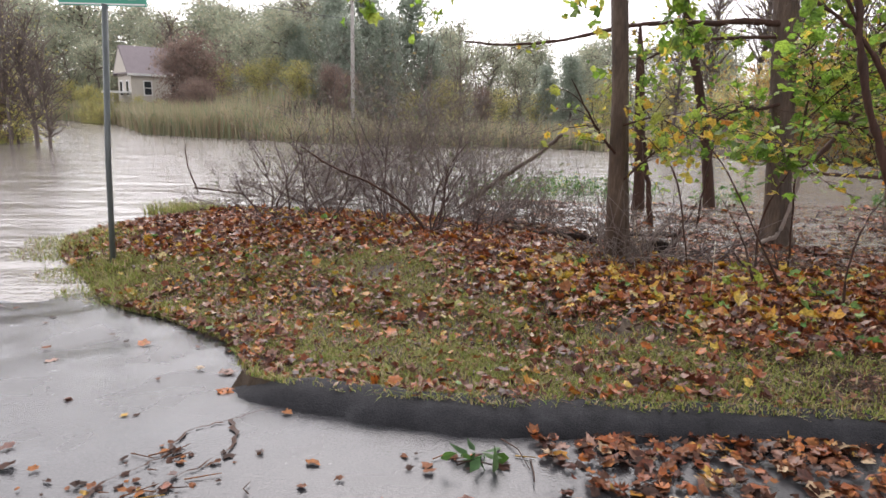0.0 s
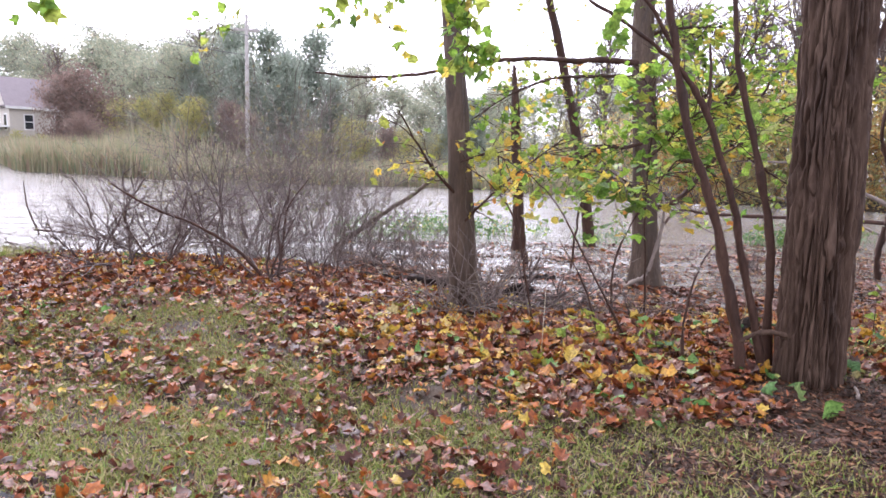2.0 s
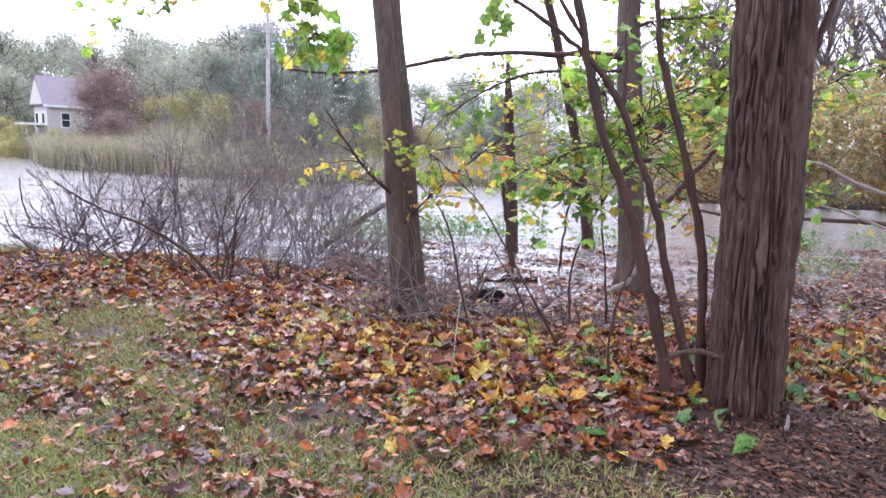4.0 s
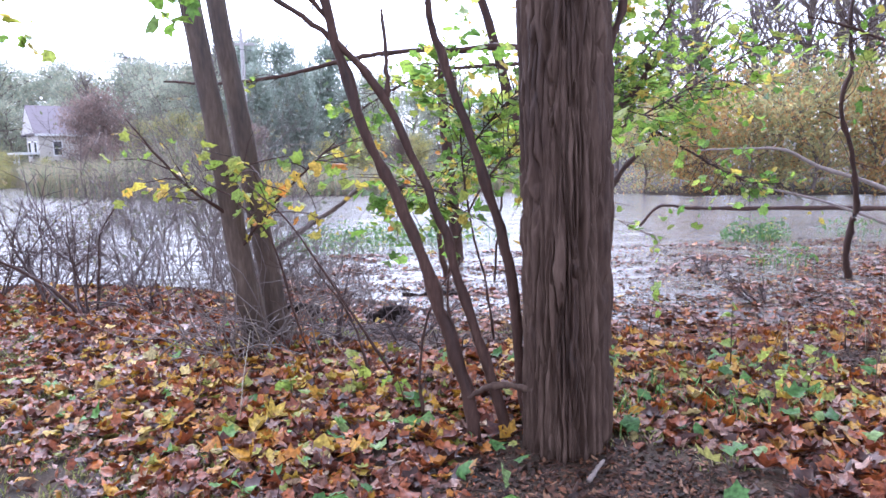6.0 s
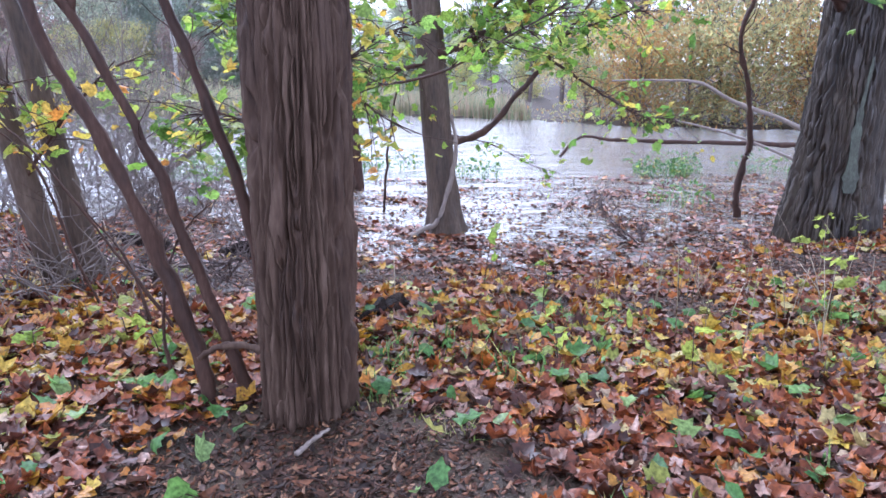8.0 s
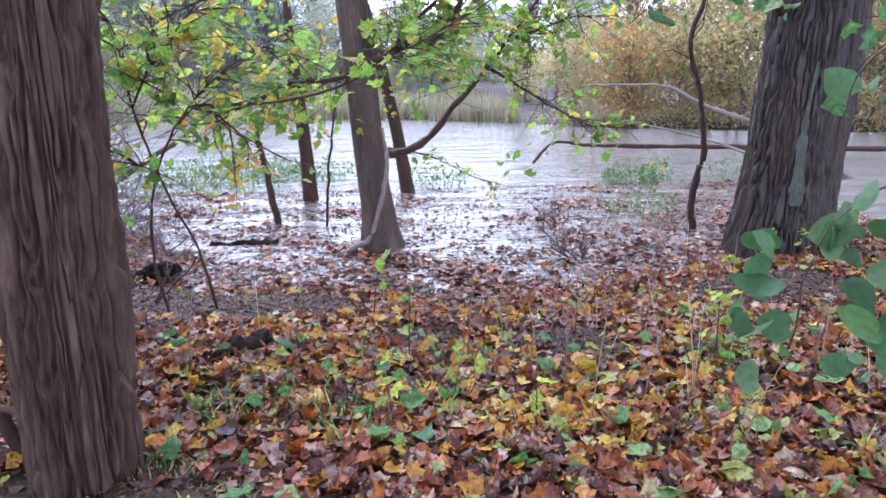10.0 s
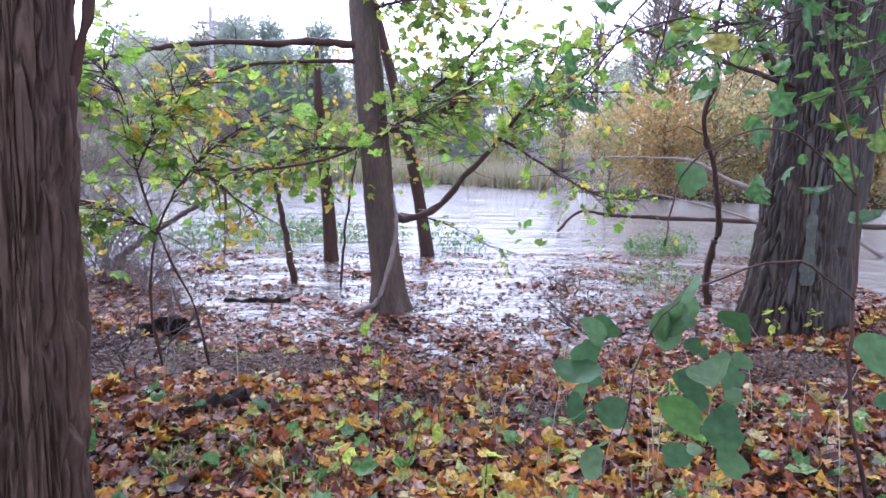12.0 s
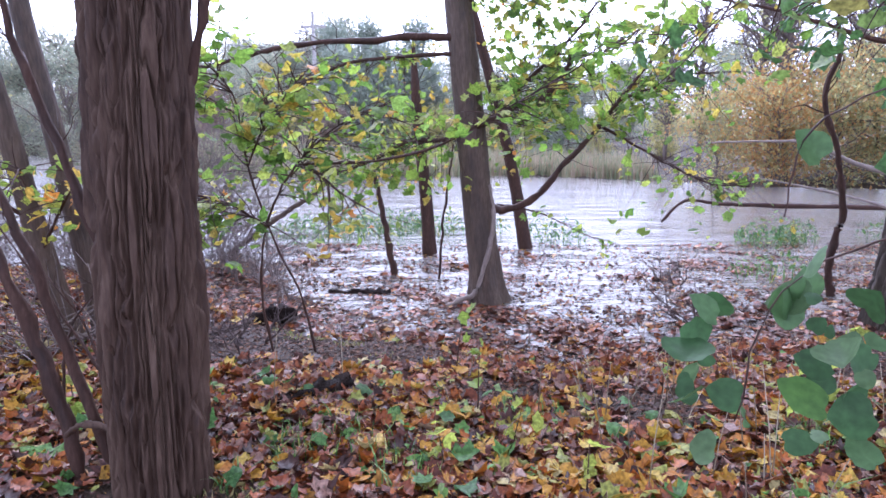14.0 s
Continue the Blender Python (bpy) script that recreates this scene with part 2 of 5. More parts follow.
# ---- building helpers ----
class Geo:
    """Collects vertices and faces of one mesh."""

    def __init__(self):
        self.v, self.f, self.n = [], [], 0

    def add(self, v, f):
        self.v.append(np.asarray(v, float))
        self.f.extend([tuple(i + self.n for i in q) for q in f])
        self.n += len(v)

    def add_many(self, v, f):
        """v: (count, k, 3) copies of a piece with faces f (m, c)."""
        c, k = v.shape[:2]
        self.v.append(v.reshape(-1, 3))
        idx = (np.asarray(f)[None] + (np.arange(c) * k)[:, None, None] + self.n).reshape(-1, len(f[0]))
        self.f.extend(map(tuple, idx.tolist()))
        self.n += c * k

    def tube(self, pts, radii, sides=8, wob=0.0, flare=None):
        p = np.asarray(pts, float)
        r = np.asarray(radii, float) if np.ndim(radii) else np.linspace(radii, radii * 0.5, len(p))
        t = np.gradient(p, axis=0)
        t /= np.linalg.norm(t, axis=1)[:, None] + 1e-9
        ref = np.where(np.abs(t[:, 2:3]) > 0.9, [[1.0, 0, 0]], [[0, 0, 1.0]])
        u = np.cross(t, ref)
        u /= np.linalg.norm(u, axis=1)[:, None] + 1e-9
        w = np.cross(t, u)
        a = np.linspace(0, 2 * np.pi, sides, endpoint=False)
        rad = r[:, None] * (1 + wob * rng.standard_normal((len(p), sides)))
        v = p[:, None] + rad[..., None] * (np.cos(a)[None, :, None] * u[:, None] + np.sin(a)[None, :, None] * w[:, None])
        k = len(p)
        f = [(i * sides + j, i * sides + (j + 1) % sides, (i + 1) * sides + (j + 1) % sides, (i + 1) * sides + j) for i in range(k - 1) for j in range(sides)]
        f.append(tuple(range((k - 1) * sides, k * sides)))
        f.append(tuple(range(sides - 1, -1, -1)))
        self.add(v.reshape(-1, 3), f)

    def mesh(self, name, material, smooth=True):
        me = bpy.data.meshes.new(name)
        me.from_pydata(np.concatenate(self.v).tolist() if self.v else [], [], self.f)
        me.materials.append(material)
        if smooth:
            me.polygons.foreach_set("use_smooth", [True] * len(me.polygons))
        me.update()
        return me


def part(name, geo, material, parent=None, label="", smooth=True):
    ob = new(name, geo.mesh(name, material, smooth))
    ob.parent = parent
    return tagged(ob, label)


def thing(name, at, label, category, group="", kind=""):
    ob = new(name)
    ob.location = at
    return tagged(ob, label, category, group, kind)


def box(geo, lo, hi):
    x0, y0, z0 = lo
    x1, y1, z1 = hi
    v = [(x0, y0, z0), (x1, y0, z0), (x1, y1, z0), (x0, y1, z0), (x0, y0, z1), (x1, y0, z1), (x1, y1, z1), (x0, y1, z1)]
    geo.add(v, [(0, 3, 2, 1), (4, 5, 6, 7), (0, 1, 5, 4), (1, 2, 6, 5), (2, 3, 7, 6), (3, 0, 4, 7)])


def smooth_line(pts, per=6):
    """A smooth curve through the points."""
    p = np.asarray(pts, float)
    q = np.vstack([2 * p[0] - p[1], p, 2 * p[-1] - p[-2]])
    out = []
    for i in range(1, len(q) - 2):
        for s in np.linspace(0, 1, per, endpoint=False):
            a, b, c, d = q[i - 1], q[i], q[i + 1], q[i + 2]
            out.append(0.5 * (2 * b + (c - a) * s + (2 * a - 5 * b + 4 * c - d) * s * s + (3 * b - a - 3 * c + d) * s ** 3))
    out.append(p[-1])
    return np.array(out)


def wobble(x, y, scale, seed=0.0):
    """Cheap smooth noise of -1 to 1 on arrays."""
    x, y = np.asarray(x) * scale + seed * 1.7, np.asarray(y) * scale - seed * 2.3
    return (np.sin(x * 1.3 + 1.7 * np.sin(y * 0.9 + seed)) + np.sin(y * 1.7 + 1.3 * np.sin(x * 1.1 - seed)) + np.sin((x + y) * 2.3 + seed)
            + 0.6 * np.sin(3.7 * x - 2.9 * y + np.sin(2.1 * y))) / 3.6


MAPLE = np.array([(0, 0), (0, -0.42), (0.22, -0.3), (0.5, -0.14), (0.36, 0.03), (0.47, 0.3), (0.22, 0.32), (0, 0.6), (-0.22, 0.32), (-0.47, 0.3), (-0.36, 0.03), (-0.5, -0.14), (-0.22, -0.3)])
MAPLE_F = [(0, i, i % 12 + 1) for i in range(1, 13)]
ROUND = np.array([(0, 0), (0, -0.46), (0.3, -0.42), (0.48, -0.12), (0.42, 0.2), (0.2, 0.42), (0, 0.56), (-0.2, 0.42), (-0.42, 0.2), (-0.48, -0.12), (-0.3, -0.42)])
ROUND_F = [(0, i, i % 10 + 1) for i in range(1, 11)]
turn = np.linspace(-np.pi / 2, 1.5 * np.pi, 20, endpoint=False)
BROAD = np.vstack([[(0, 0)], np.stack([0.52 * np.cos(turn) * (1 - 0.1 * np.sin(turn)), 0.5 * np.sin(turn) + 0.1 * np.exp(-((turn - np.pi / 2) / 0.35) ** 2) + 0.12 * np.exp(-((turn + np.pi / 2) / 0.4) ** 2)], -1)])
BROAD_F = [(0, i, i % 20 + 1) for i in range(1, 21)]
OVAL = np.array([(0, -0.5), (0.24, -0.1), (0.18, 0.25), (0, 0.55), (-0.18, 0.25), (-0.24, -0.1)])
OVAL_F = [(0, 1, 2, 3), (0, 3, 4, 5)]


def scatter(geo, pos, size, shape, faces, tilt=0.35, curl=0.25, rough=0.045):
    """Leaves at pos (n, 3), each turned, tilted and curled by chance."""
    n = len(pos)
    if n == 0:
        return
    s = size * rng.uniform(0.4, 1.35, n)
    cu, fo = rng.normal(0, curl, n), rng.normal(0, curl, n)
    x, y = shape[:, 0][None], shape[:, 1][None] * rng.uniform(0.8, 1.15, n)[:, None]
    x = x * rng.uniform(0.55, 1.1, n)[:, None]
    z = cu[:, None] * (x * x + y * y) * 1.6 + fo[:, None] * np.abs(x) + rng.normal(0, rough, (n, shape.shape[0]))
    x, y = x + rng.normal(0, 0.9 * rough, (n, shape.shape[0])), y + rng.normal(0, 0.9 * rough, (n, shape.shape[0]))
    loc = np.stack([x, y, z], -1) * s[:, None, None]
    a, tx, ty = rng.uniform(0, 2 * np.pi, n), rng.normal(0, tilt, n), rng.normal(0, tilt, n)
    ca, sa = np.cos(a), np.sin(a)
    rz = np.zeros((n, 3, 3)); rz[:, 0, 0], rz[:, 0, 1], rz[:, 1, 0], rz[:, 1, 1], rz[:, 2, 2] = ca, -sa, sa, ca, 1
    rx = np.zeros((n, 3, 3)); rx[:, 0, 0] = 1; rx[:, 1, 1], rx[:, 1, 2], rx[:, 2, 1], rx[:, 2, 2] = np.cos(tx), -np.sin(tx), np.sin(tx), np.cos(tx)
    ry = np.zeros((n, 3, 3)); ry[:, 1, 1] = 1; ry[:, 0, 0], ry[:, 0, 2], ry[:, 2, 0], ry[:, 2, 2] = np.cos(ty), np.sin(ty), -np.sin(ty), np.cos(ty)
    m = rz @ rx @ ry
    v = np.einsum("nij,nkj->nki", m, loc) + np.asarray(pos)[:, None]
    geo.add_many(v, faces)


def blades(geo, pos, height, width, lean=0.4):
    """Narrow grass blades, each of three joints."""
    n = len(pos)
    if n == 0:
        return
    h, a = height * rng.uniform(0.5, 1.2, n), rng.uniform(0, 2 * np.pi, n)
    d = np.stack([np.cos(a), np.sin(a), np.zeros(n)], -1)
    side = np.stack([-np.sin(a), np.cos(a), np.zeros(n)], -1) * (width * rng.uniform(0.6, 1.2, n))[:, None]
    le = np.abs(rng.normal(0, lean, n))[:, None] * h[:, None]
    up = np.array([0, 0, 1.0])
    p0 = np.asarray(pos)
    p1 = p0 + up * h[:, None] * 0.55 + d * le * 0.3
    p2 = p0 + up * h[:, None] * 0.95 + d * le
    v = np.stack([p0 - side, p0 + side, p1 + side * 0.8, p1 - side * 0.8, p2], 1)
    geo.add_many(v[:, :4], [(0, 1, 2, 3)])
    geo.add_many(v[:, [3, 2, 4]], [(0, 1, 2)])


# ---- lie of the land ----
SHORE = np.array([(-1.0, 4.15), (-1.45, 5.05), (-2.2, 5.8), (-2.7, 6.15), (-3.15, 6.6), (-3.85, 7.6), (-4.8, 8.8), (-5.2, 9.8), (-4.9, 10.6), (-4.2, 11.6), (-3.4, 12.2), (-1.0, 12.0),
                  (0.9, 11.3), (1.8, 10.4), (2.7, 9.5), (3.8, 8.85), (5.2, 8.6), (6.5, 7.9), (7.8, 8.3), (9.2, 8.8), (10.6, 9.2), (12.5, 10.4), (16, 11.6), (30, 11.5), (70, 8)])
KERB_LINE = np.array([(-1.12, 4.2), (-0.98, 3.97), (-0.74, 3.82), (-0.4, 3.67), (-0.07, 3.55), (0.5, 3.45), (1.1, 3.43), (1.7, 3.4), (2.4, 3.33), (4.0, 3.13), (7, 2.78), (12, 2.3), (70, -3.0)])
BANK = np.vstack([KERB_LINE[::-1], SHORE])
FAR = np.array([(-300, 95), (-60, 92), (-42, 76), (-28, 61), (-18.5, 44), (-14, 41.5), (-8, 38), (-1.6, 36), (4, 37), (8, 36.5), (12.5, 33.2), (14.7, 31.2), (16.4, 28.8), (19, 27.5), (26, 25), (40, 23), (70, 21), (300, 20)])


def line_dist(x, y, line):
    d = np.full(np.shape(x), 1e9)
    for (ax, ay), (bx, by) in zip(line[:-1], line[1:]):
        dx, dy = bx - ax, by - ay
        s = np.clip(((x - ax) * dx + (y - ay) * dy) / (dx * dx + dy * dy), 0, 1)
        d = np.minimum(d, np.hypot(x - ax - s * dx, y - ay - s * dy))
    return d


def inside(x, y, poly):
    c = np.zeros(np.shape(x), bool)
    for (ax, ay), (bx, by) in zip(poly, np.roll(poly, -1, 0)):
        if ay != by:
            c ^= ((ay > y) != (by > y)) & (x < (bx - ax) * (y - ay) / (by - ay) + ax)
    return c


def road_z(x, y):
    d = np.maximum(0, (y - 3.5) * 0.9 - (x + 0.3) * 0.25)
    return np.maximum(-0.09 * d, -1.2)


def land(x, y):
    """Height of the ground."""
    x, y = np.asarray(x, float), np.asarray(y, float)
    d, r = line_dist(x, y, SHORE), road_z(x, y)
    bumps = 0.022 * wobble(x, y, 2.1) + 0.012 * wobble(x, y, 5.3, 3)
    bank = WATER + 0.52 * (1 - np.exp(-d / 1.6)) + bumps
    k = np.clip(line_dist(x, y, KERB_LINE) / 0.9, 0, 1)
    bank = bank * k + np.maximum(bank, r + 0.1) * (1 - k)
    bank = np.where(x < 1.5, np.maximum(bank, r + 0.004 + 0.05 * np.clip(d / 0.6, 0, 1) * (1 + 6 * bumps)), bank)
    shallow = WATER - 0.012 - 0.012 * np.minimum(d, 3.5) - 0.05 * np.maximum(d - 3.5, 0) + 0.05 * wobble(x, y, 1.1, 5) * np.exp(-d / 2.5) + 0.03 * wobble(x, y, 6.5, 2) * np.exp(-d / 2.2) + bumps
    open_side = (x < 1.0) & (y > 9) | (y < 9) & (x < 0)
    bed = np.where(open_side, np.minimum(WATER - 0.06 * d, r - 0.06), shallow)
    bed = np.maximum(bed, -1.3)
    south = (y < 4.2) & ~inside(x, y, BANK)
    bed = np.where(south, r - 0.06, bed)
    h = np.where(inside(x, y, BANK), bank, bed)
    far = (y > 15) & (y > np.interp(x, FAR[:, 0], FAR[:, 1]))
    fd = line_dist(x, y, FAR)
    rise = np.clip((fd - 2) / 11, 0, 1)
    rise = 2.1 * rise * rise * (3 - 2 * rise) * np.clip((-3 - x) / 7, 0, 1)
    return np.where(far, WATER + 0.02 + np.minimum(0.045 * fd, 5) + rise + 0.1 * wobble(x, y, 0.4, 2), h)


def grid_mesh(name, xs, ys, height, material, where=None):
    gx, gy = np.meshgrid(xs, ys)
    z = height(gx, gy)
    v = np.stack([gx, gy, z], -1).reshape(-1, 3)
    nx, ny = len(xs), len(ys)
    i = (np.arange(ny - 1)[:, None] * nx + np.arange(nx - 1)[None]).ravel()
    f = np.stack([i, i + 1, i + 1 + nx, i + nx], -1)
    if where is not None:
        f = f[where(v[f].mean(1)[:, 0], v[f].mean(1)[:, 1])]
    me = bpy.data.meshes.new(name)
    me.from_pydata(v.tolist(), [], f.tolist())
    me.materials.append(material)
    me.polygons.foreach_set("use_smooth", [True] * len(me.polygons))
    return new(name, me)


def span(*pieces):
    return np.unique(np.round(np.concatenate([np.arange(a, b, s) for a, b, s in pieces]), 4))


# ---- ground, road, kerb, water ----
gx = span((-320, -60, 20), (-60, -12, 2), (-12, -6, 0.4), (-6, 13, 0.09), (13, 24, 0.5), (24, 60, 2), (60, 340, 20))
gy = span((-60, -6, 4), (-6, 2.4, 0.5), (2.4, 14, 0.09), (14, 20, 0.3), (20, 100, 1.5), (100, 420, 20))
ground = tagged(grid_mesh("ground", gx, gy, land, EARTH), "dark wet earth bank with a muddy shore", "ground", kind="structure")
road = tagged(grid_mesh("road", span((-60, -8, 2), (-8, 8, 0.12), (8, 61, 2)), span((-30, 0, 2), (0, 14, 0.12)),
                        lambda x, y: road_z(x, y) + 0.006 * wobble(x, y, 1.5) + np.where(y > 4.4, 0.02 * wobble(x, y, 1.9, 3) + 0.01 * wobble(x, y, 4.5, 1), 0) - np.where(inside(x, y, BANK), 0.03, 0), ASPHALT,
                        lambda x, y: (~inside(x, y, BANK) | (line_dist(x, y, BANK) < 0.4)) & ((x < -0.9) | (y < 4.2))),
              "wet grey asphalt road running down into flood water", "road", kind="structure")
g = Geo()
g.add([(-400, -40, WATER), (400, -40, WATER), (400, 300, WATER), (-400, 300, WATER)], [(0, 1, 2, 3)])
tagged(part("water", g, WATER_MAT, smooth=False), "rippled brown flood water reflecting a white sky", "water", kind="structure")


def kerb():
    line = smooth_line(KERB_LINE[:12], 8)
    t = np.gradient(line, axis=0)
    t /= np.linalg.norm(t, axis=1)[:, None]
    nrm = np.stack([-t[:, 1], t[:, 0]], -1)
    prof = np.array([(-0.16, -0.05), (-0.13, 0.015), (-0.09, 0.07), (-0.05, 0.115), (0.0, 0.13), (0.05, 0.138), (0.1, 0.138), (0.14, 0.125), (0.17, -0.1)])
    grow = (np.clip(np.arange(len(line)) / 18, 0.0, 1) ** 0.8)[:, None]
    off = prof[None, :, 0] * (1 + 0.1 * np.sin(np.arange(len(line)) * 0.7)[:, None] + 0.08 * rng.standard_normal((len(line), 1)))
    x, y = line[:, None, 0] + nrm[:, None, 0] * off, line[:, None, 1] + nrm[:, None, 1] * off
    z = road_z(line[:, 0], line[:, 1])[:, None] + prof[None, :, 1] * 0.8 * grow - 0.05 * (1 - grow) + 0.004 * rng.standard_normal((len(line), len(prof)))
    k = len(prof)
    f = [(i * k + j, (i + 1) * k + j, (i + 1) * k + j + 1, i * k + j + 1) for i in range(len(line) - 1) for j in range(k - 1)]
    g = Geo()
    g.add(np.stack([x, y, z], -1).reshape(-1, 3), [q[::-1] for q in f])
    tagged(part("kerb", g, KERB), "low rounded black asphalt kerb along the grass", "kerb", kind="structure")


kerb()


# ---- trees near the path ----
def furrowed(geo, pts, radii, sides=96, rings=110, depth=0.035, ridges=17, flare=0.3, flare_h=0.35, long=0):
    """A trunk whose bark is split into long upright plates."""
    line = smooth_line(pts, max(2, rings // max(1, len(pts) - 1)))
    s = np.linspace(0, 1, len(line))
    rad = np.interp(s, np.linspace(0, 1, len(radii)), radii)
    h = line[:, 2] - line[0, 2]
    a = np.linspace(0, 2 * np.pi, sides, endpoint=False)
    A, H = np.meshgrid(a, h)
    k, off = ridges / 4.0, 13.7 * line[0, 0]
    ca, sa = np.cos(a), np.sin(a)
    n1 = np.array([[noise.noise((k * c, k * q, z * 0.55 + off)) for c, q in zip(ca, sa)] for z in h])
    n2 = np.array([[noise.noise((2.1 * k * c, 2.1 * k * q, z * 1.7 - off)) for c, q in zip(ca, sa)] for z in h])
    n3 = np.array([[noise.noise((1.5 * k * c, 1.5 * k * q, z * 7.0 + 2 * off)) for c, q in zip(ca, sa)] for z in h])
    cols, tall = max(6, min(int(ridges * 3.1), sides // 5)), max(0.3, 19.0 * rad[0] / ridges)
    if long:
        cols, tall = long, 0.5
        U, W = A / (2 * np.pi) * cols + 1.0 * n1 + 0.3 * n3, H / tall + 0.8 * n2
    else:
        U, W = A / (2 * np.pi) * cols + 1.0 * n1 + 0.45 * n3, H / tall + 0.5 * n2
    ju, jw, jh = rng.uniform(0.1, 0.9, (3, 400, cols))
    iu, iw = np.floor(U).astype(int), np.floor(W).astype(int)
    f1, f2, top = np.full(A.shape, 9.0), np.full(A.shape, 9.0), np.zeros(A.shape)
    for du in (-1, 0, 1):
        for dw in (-1, 0, 1):
            cu, cw = (iu + du) % cols, np.clip(iw + dw, -1, 398)
            q = np.hypot(iu + du + ju[cw, cu] - U, (iw + dw + jw[cw, cu] - W) * (0.7 if long else 1.0))
            near = q < f1
            f2 = np.where(near, f1, np.minimum(f2, q))
            top, f1 = np.where(near, jh[cw, cu], top), np.minimum(f1, q)
    cut = np.minimum((f2 - f1) / 0.34, 1) ** 0.7 * ((0.35 if long else 0.55) + (0.65 if long else 0.45) * np.minimum(np.abs(n1) * 6.0, 1))
    if long:
        strip = np.array([[noise.noise((2.6 * k * c, 2.6 * k * q, z * 2.0 + off)) for c, q in zip(ca, sa)] for z in h])
        cut = np.minimum(1.25 * cut, 1) * (1 - 0.5 * np.clip(strip * 3.2 - 0.5, 0, 1))
    relief = depth * (0.75 * cut - 0.55 + 0.4 * (top - 0.5) * cut + 0.2 * n3) + 0.001 * rng.standard_normal(A.shape)
    lobes = 1 + flare * np.exp(-H / flare_h) * (0.65 + 0.5 * np.sin(A * 5 + 0.6)) + 0.05 * np.sin(A * 2 + 0.8) + 0.03 * np.sin(A * 3 + H * 1.5)
    R = rad[:, None] * lobes + relief * np.minimum(1, rad[:, None] / 0.2)
    v = np.stack([line[:, 0, None] + R * np.cos(A), line[:, 1, None] + R * np.sin(A), np.broadcast_to(line[:, 2, None], A.shape)], -1)
    k = len(line)
    f = [(i * sides + j, i * sides + (j + 1) % sides, (i + 1) * sides + (j + 1) % sides, (i + 1) * sides + j) for i in range(k - 1) for j in range(sides)]
    f.append(tuple(range((k - 1) * sides, k * sides)))
    geo.add(v.reshape(-1, 3), f)


def limb(pts, r0, r1, parent, material=BARK_DARK, name="limb", sides=8):
    line = smooth_line(pts, 6)
    line[1:-1] += rng.normal(0, 0.002 + r0 * 0.05, (len(line) - 2, 3))
    g = Geo()
    g.tube(line, np.linspace(r0, r1, len(line)) * (1 + 0.12 * rng.standard_normal(len(line))), sides, 0.1)
    part(name, g, material, parent)
    return line


def twigs_from(geo, line, count, length, r=0.006, droop=0.25, start=0.15, bend=0.5, depth=1):
    """Fine twigs off a limb. Gives back places for leaves."""
    ends = []
    for _ in range(count):
        i = int(rng.uniform(start, 1) * (len(line) - 1))
        d = rng.standard_normal(3)
        d[2] = d[2] * 0.6
        j = min(i + 1, len(line) - 1)
        along = line[j] - line[j - 1]
        d = d / np.linalg.norm(d) + 0.8 * along / (np.linalg.norm(along) + 1e-9)
        d /= np.linalg.norm(d)
        ln = length * rng.uniform(0.4, 1.2)
        p = [line[i]]
        for k in range(5):
            d = d + rng.normal(0, bend * 0.3, 3) + np.array([0, 0, -droop * 0.25])
            d /= np.linalg.norm(d)
            p.append(p[-1] + d * ln / 5)
        p = np.array(p)
        geo.tube(p, np.linspace(r, r * 0.35, 6), 4)
        ends.extend(p[2:])
        if depth > 1:
            ends.extend(twigs_from(geo, p, 3, length * 0.5, r * 0.6, droop, 0.3, bend, depth - 1))
    return ends


def foliage(parent, lines, count, length, per, size, material, name="foliage", label="", droop=0.3, r=0.006, spread=0.06, shape=(MAPLE, MAPLE_F), tilt=0.7, start=0.15):
    tw, lf = Geo(), Geo()
    for line in lines:
        ends = np.array(twigs_from(tw, line, count, length, r, droop, start))
        pick = ends[rng.integers(0, len(ends), int(len(ends) * per))]
        scatter(lf, pick + rng.normal(0, spread, pick.shape) - [0, 0, spread * 0.6], size, *shape, tilt=tilt, curl=0.3)
    tagged(part("twig_spray", tw, BARK_DARK, parent), kind="stuff")
    part(name, lf, material, parent, label)


def ground_at(x, y):
    return float(land(np.array([x]), np.array([y]))[0])


# big furrowed trunk on the bank
D = thing("furrowed_tree", (0, 0, 0), "tall tree with thick furrowed reddish brown bark on leafy bank", "tree")
g = Geo()
furrowed(g, [(4.232, 4.9, -0.02), (4.235, 4.92, 0.6), (4.24, 4.96, 1.4), (4.25, 5.02, 2.4), (4.25, 5.06, 3.6), (4.27, 5.1, 5.2), (4.3, 5.1, 7.0)], [0.212, 0.21, 0.216, 0.214, 0.205, 0.19, 0.165], 460, 440, 0.07, 16, 0.12, 0.13, 21)
part("trunk", g, BARK, D)
limb([(4.42, 5.06, 1.95), (4.47, 5.05, 2.12), (4.56, 5.03, 2.4), (4.7, 5.0, 2.9), (4.95, 4.9, 3.6)], 0.03, 0.015, D)
limb([(4.2, 5.1, 4.2), (3.6, 5.6, 4.9), (2.8, 6.2, 5.4), (2.0, 6.6, 5.8)], 0.07, 0.02, D)
limb([(4.3, 5.1, 4.6), (4.9, 4.6, 5.2), (5.8, 4.2, 5.7)], 0.06, 0.02, D)
dl = limb([(4.0, 5.0, 3.4), (3.4, 4.5, 3.3), (2.7, 4.6, 3.0), (2.3, 5.0, 2.75)], 0.025, 0.008, D)

